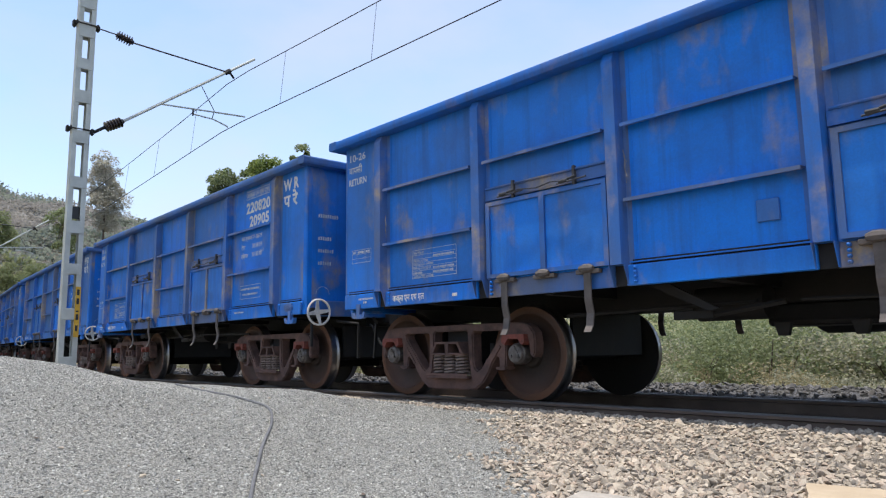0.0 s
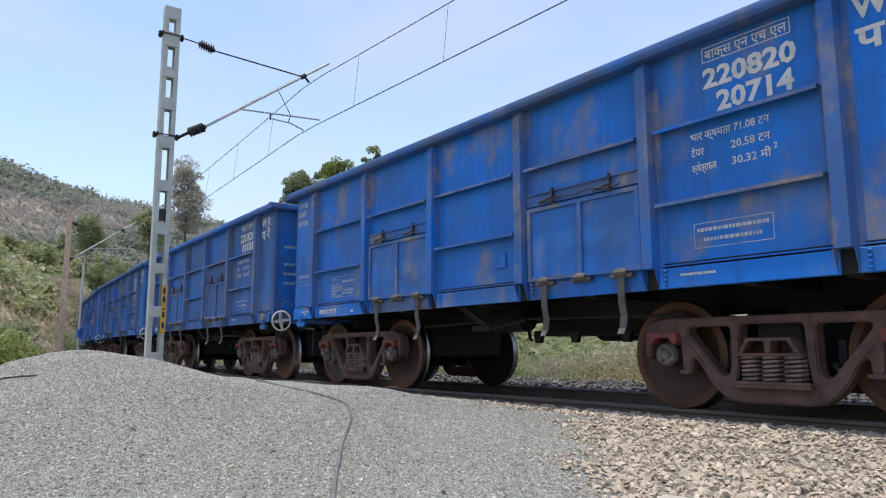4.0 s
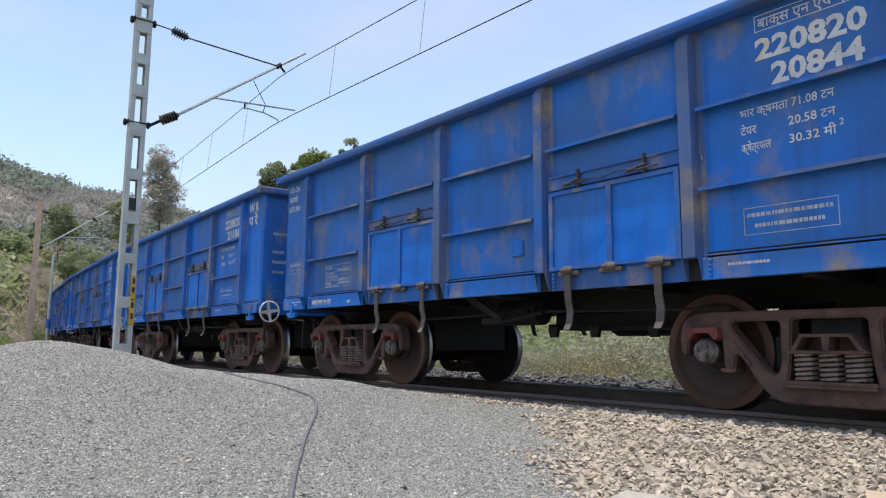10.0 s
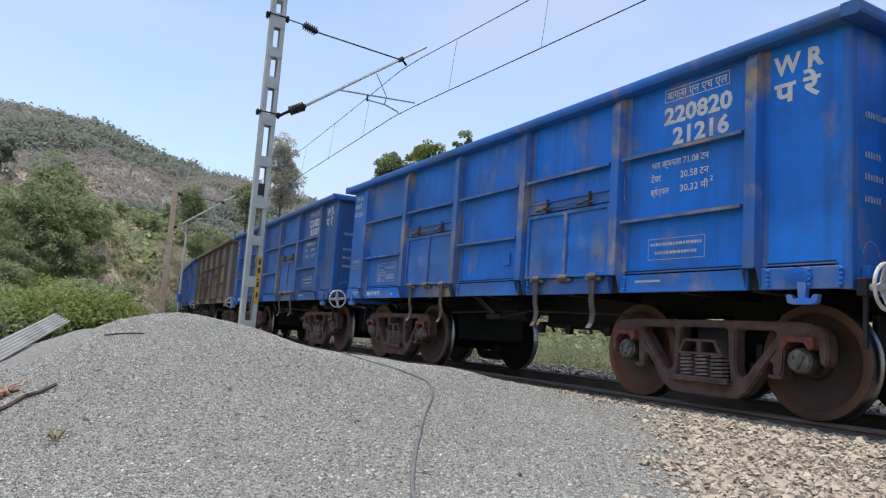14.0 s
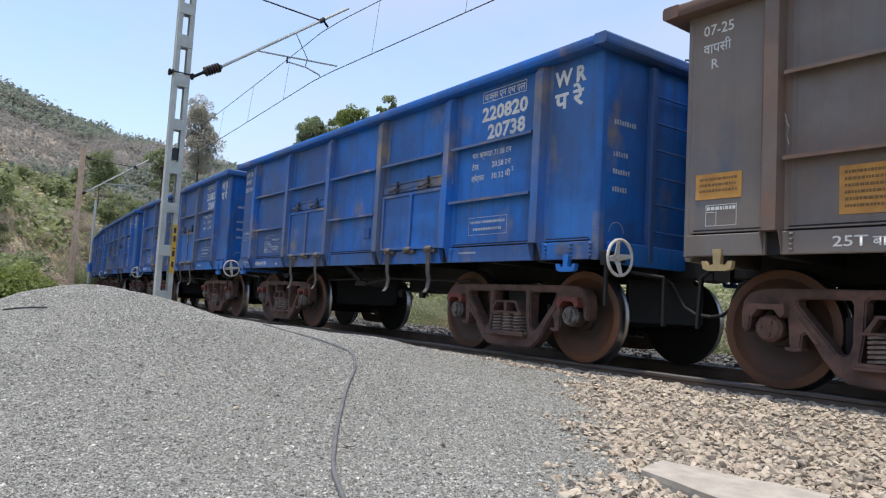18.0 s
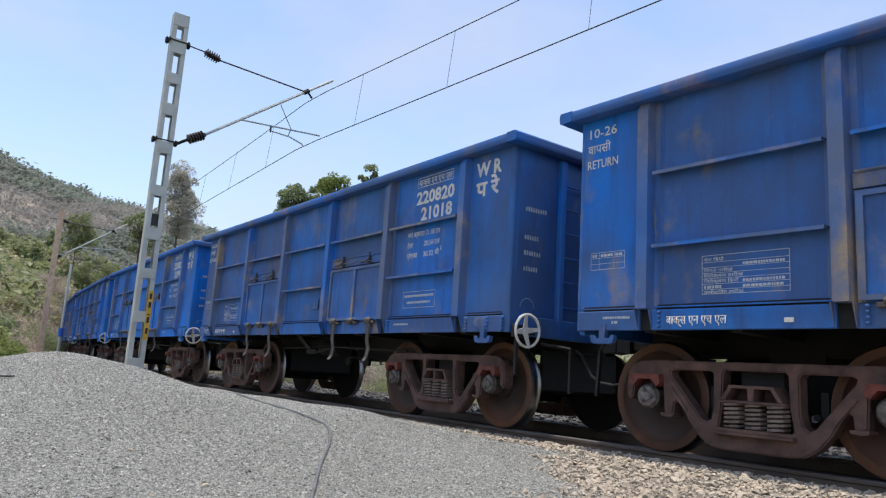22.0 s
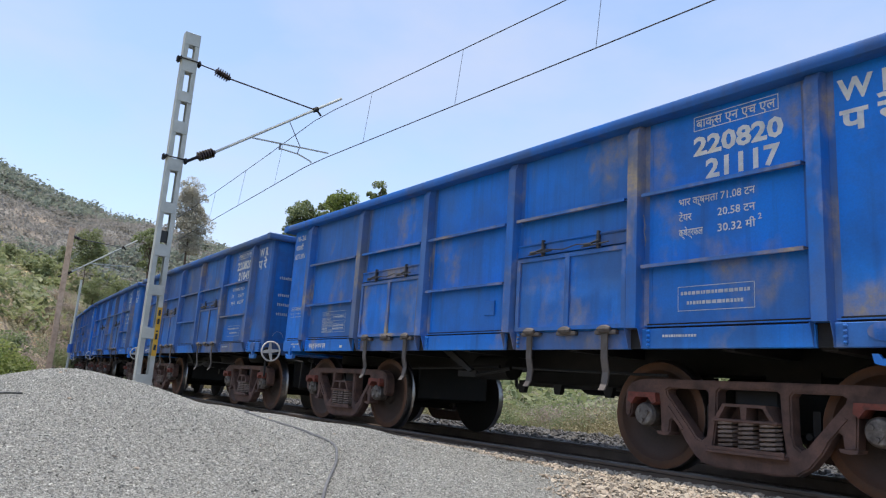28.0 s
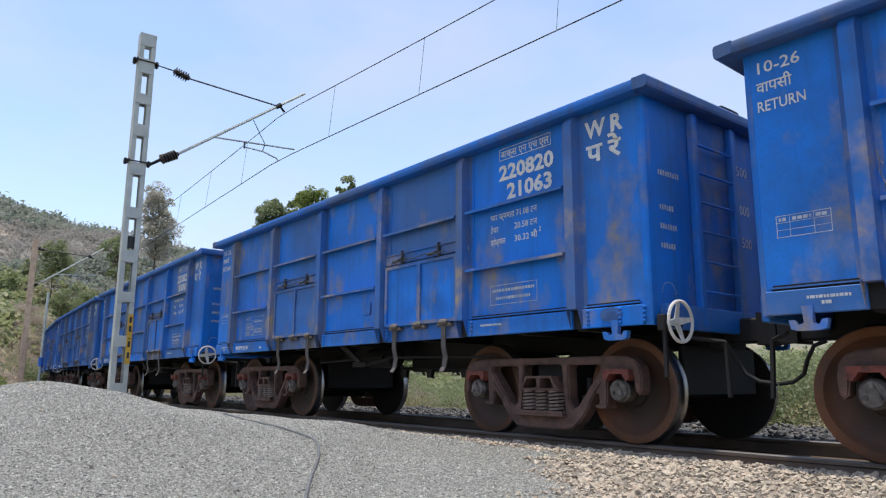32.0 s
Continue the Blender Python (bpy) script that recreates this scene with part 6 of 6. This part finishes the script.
for i in range(26):
    bm = bmesh.new()
    bmesh.ops.create_icosphere(bm, subdivisions=1, radius=rnd.uniform(0.4, 1.1))
    for v in bm.verts:
        v.co *= 1 + 0.35 * noise.noise(v.co * 2 + Vector((i * 3, 0, 0)))
        v.co.z *= 0.7
    ob = thing("boulder", bm, CONC, "pale grey boulder lying on the dry slope", "boulder", "boulders of the slope")
    ob.location = place(rnd.uniform(-84.8, -81.2), rnd.uniform(150, 205))

# small weeds and dead leaves on the heap
for px, py, mat, label in ((-4.08, -6.62, STRAW, "small dry weed growing out of the gravel"), (-4.23, -6.98, FRESH, "small green weed growing out of the gravel")):
    weed = new("weed")
    c = on_ground(px, py)
    for i in range(7):
        bm = bmesh.new()
        a = i * 0.9
        tip = Vector((math.cos(a) * 0.085, math.sin(a) * 0.085, 0.04 + 0.02 * (i % 3)))
        side = Vector((-math.sin(a), math.cos(a), 0)) * 0.009
        mid = tip * 0.55 + Vector((0, 0, 0.025))
        low = [-side * 0.4, mid - side, tip, mid + side]
        prism(bm, [q - Vector((0, 0, 0.001)) for q in low], [q + Vector((0, 0, 0.001)) for q in low])
        part("blade", bm, mat, weed)
    weed.location = c
    tagged(weed, label, "weed", "weeds")
for px, py, turn in ((-4.28, -6.47, 0.4), (-3.75, -6.85, 1.1), (-4.16, -6.60, 2.2), (-3.05, -5.05, 0.7), (-5.20, -6.35, 1.7), (-2.95, -4.55, 2.6), (-4.70, -5.60, 0.2)):
    bm = bmesh.new()
    ring = [(0.032 * math.cos(2 * math.pi * i / 10), 0.010 * math.sin(2 * math.pi * i / 10)) for i in range(10)]
    prism(bm, [(x, y, 0.006 + 4 * x * x) for x, y in ring], [(x, y, 0.0075 + 4 * x * x) for x, y in ring])
    leaf = thing("dead_leaf", bm, BARK, "curled dark dead leaf lying on the gravel", "leaf", "dead leaves")
    leaf.matrix_world = Matrix.Translation(on_ground(px, py, 0.004)) @ Matrix.Rotation(turn, 4, "Z")


# ---- stones ----
def stone_material(name, cols):
    k = Nodes(name, 0.9)
    rp = k.n.new("ShaderNodeNewGeometry").outputs["Random Per Island"]
    mixr = k.math("FRACT", k.math("ADD", rp, k.rand))
    c = k.ramp(mixr, *[(i / (len(cols) - 1), q) for i, q in enumerate(cols)])
    c = k.mix(k.ramp(k.noise(30, 4), (0.4, 0.0), (0.75, 0.4)), c, cols[0])
    return k.done(c, k.noise(90, 4), 0.4, 0.005)


TAN_STONE = stone_material("tan_ballast_stone", [(0.255, 0.212, 0.162), (0.40, 0.338, 0.258), (0.45, 0.38, 0.292), (0.33, 0.285, 0.228), (0.39, 0.300, 0.226), (0.51, 0.442, 0.35)])
DARK_STONE = stone_material("dark_ballast_stone", [(0.055, 0.053, 0.050), (0.10, 0.095, 0.09), (0.17, 0.162, 0.15), (0.085, 0.075, 0.068)])
CHIP = stone_material("grey_chipping", [(0.105, 0.103, 0.093), (0.30, 0.293, 0.262), (0.455, 0.446, 0.40), (0.183, 0.179, 0.16), (0.63, 0.615, 0.552)])

OCT_V = np.array([(1, 0, 0), (-1, 0, 0), (0, 1, 0), (0, -1, 0), (0, 0, 1), (0, 0, -1)], float)
OCT_F = np.array([(0, 2, 4), (2, 1, 4), (1, 3, 4), (3, 0, 4), (2, 0, 5), (1, 2, 5), (3, 1, 5), (0, 3, 5)])


def broken_stones(n, seed):
    """Shapes of broken stone: hulls of a few random corners, all with the same count of corners."""
    out = []
    rr = np.random.default_rng(seed)
    while len(out) < n:
        bm = bmesh.new()
        for q in rr.normal(size=(13, 3)):
            bm.verts.new(Vector(q).normalized() * float(rr.uniform(0.85, 1.1)))
        hull = bmesh.ops.convex_hull(bm, input=bm.verts[:])
        bmesh.ops.delete(bm, geom=[v for v in hull["geom_interior"] if isinstance(v, bmesh.types.BMVert)], context="VERTS")
        if len(bm.verts) == 12 and len(bm.faces) == 20:
            bm.verts.index_update()
            bm.normal_update()
            out.append((np.array([v.co[:] for v in bm.verts]), np.array([[v.index for v in f.verts] for f in bm.faces])))
        bm.free()
    return out


def stones(name, xy, size, mat, label, seed, shapes, category, lift=0.25):
    """Many broken stones in one mesh; shapes: the corners and faces that they take turns to have."""
    q = np.random.default_rng(seed)
    vs, fs, at = [], [], 0
    turns = q.integers(0, len(shapes), len(xy))
    for j, (V, F) in enumerate(shapes):
        p = xy[turns == j]
        n = len(p)
        z = ground_z(p[:, 0], p[:, 1])
        s = size * np.clip(q.lognormal(0, 0.30, n), 0.45, 2.0)
        rot = np.linalg.qr(q.normal(size=(n, 3, 3)))[0]
        sc = s[:, None, None] * q.uniform(0.5, 1.2, (n, 1, 3))
        v = np.einsum("nij,nkj->nki", rot, V[None] * sc)
        v[:, :, 2] *= 0.8
        v += np.stack([p[:, 0], p[:, 1], z + s * lift], 1)[:, None]
        vs.append(v.reshape(-1, 3))
        fs.append((np.arange(n)[:, None, None] * len(V) + F[None] + at).reshape(-1, 3))
        at += n * len(V)
    m = bpy.data.meshes.new("stones")
    m.from_pydata(np.concatenate(vs).tolist(), [], np.concatenate(fs).tolist())
    m.update()
    m.materials.append(mat)
    return tagged(new(name, m), label, category, kind="stuff")


def scatter(n, s0, s1, o0, o1, seed):
    q = np.random.default_rng(seed)
    s, o = q.uniform(s0, s1, n), q.uniform(o0, o1, n)
    return np.stack([(R + o) * np.sin(s / R), R - (R + o) * np.cos(s / R)], 1), o


def tan_zone(p, o, seed):
    q = np.random.default_rng(seed)
    return (p[:, 0] + q.normal(size=len(p)) * 0.16 + 0.22 * np.sin(p[:, 1] * 5.1) + 0.12 * np.sin(p[:, 1] * 13 + 1) > -4.2 - 0.93 * (p[:, 1] + 2)) & (o < 4.75) | (o < 1.55 + q.normal(size=len(p)) * 0.08)


def on_slab(p):
    """Marks the spots that lie on one of the slabs."""
    out = np.zeros(len(p), bool)
    for cs in SLABS:
        ins = np.ones(len(p), bool)
        for (ax, ay), (bx, by) in zip(cs, cs[1:] + cs[:1]):
            ins &= (bx - ax) * (p[:, 1] - ay) - (by - ay) * (p[:, 0] - ax) < 0
        out |= ins
    return out


ROCKS = broken_stones(14, 6)
p, o = scatter(70000, -15, 3.5, 0.96, 5.0, 1)
k_ = tan_zone(p, o, 2) & ~on_slab(p)
p, o = p[k_], o[k_]
near_edge = (p[:, 0] > -3.2) & (p[:, 0] < -0.4) & (p[:, 1] < -2.2)
chosen = np.flatnonzero(near_edge)[:300]
rest = np.setdiff1d(np.arange(len(p)), chosen)
ballast = stones("tan_ballast", p[rest], 0.0205, TAN_STONE, "tan and pinkish broken ballast stones beside the rail", 3, ROCKS, "ballast")
q = np.random.default_rng(9)
shapes = []
for i in range(12):
    v = ROCKS[i][0] * q.uniform(0.6, 1.2, 3) * 0.026
    m = bpy.data.meshes.new("stone")
    m.from_pydata(v.tolist(), [], ROCKS[i][1].tolist())
    m.update()
    m.materials.append(TAN_STONE)
    shapes.append(m)
for i in chosen:
    ob = new("stone", shapes[i % 12])
    ob.parent = ballast
    x, y = p[i]
    ob.matrix_basis = Matrix.Translation((x, y, float(ground_z(x, y)) + 0.018)) @ Euler(q.uniform(0, 6.28, 3)).to_matrix().to_4x4() @ Matrix.Scale(float(q.uniform(0.7, 1.3)), 4)
p, o = scatter(15000, -32, 5, -4.4, 0.78, 11)
stones("dark_ballast", p, 0.034, DARK_STONE, "dark grimy ballast stones between and beyond the rails", 12, ROCKS, "ballast")
p, o = scatter(230000, -9.5, 0.0, 1.6, 7.4, 21)
k_ = ~tan_zone(p, o, 22)
p = p[k_]
stones("grey_chippings", p, 0.0066, CHIP, "fine grey stone chippings heaped beside the track", 23, [(OCT_V, OCT_F), (OCT_V * [[1.3, 0.8, 0.9]], OCT_F)], "gravel", 0.15)
p, o = scatter(34, -9, -1, 2.6, 7.0, 31)
stones("loose_stones", p, 0.015, TAN_STONE, "stray tan stones lying on the grey chippings", 32, ROCKS, "gravel", 0.3)

motions()
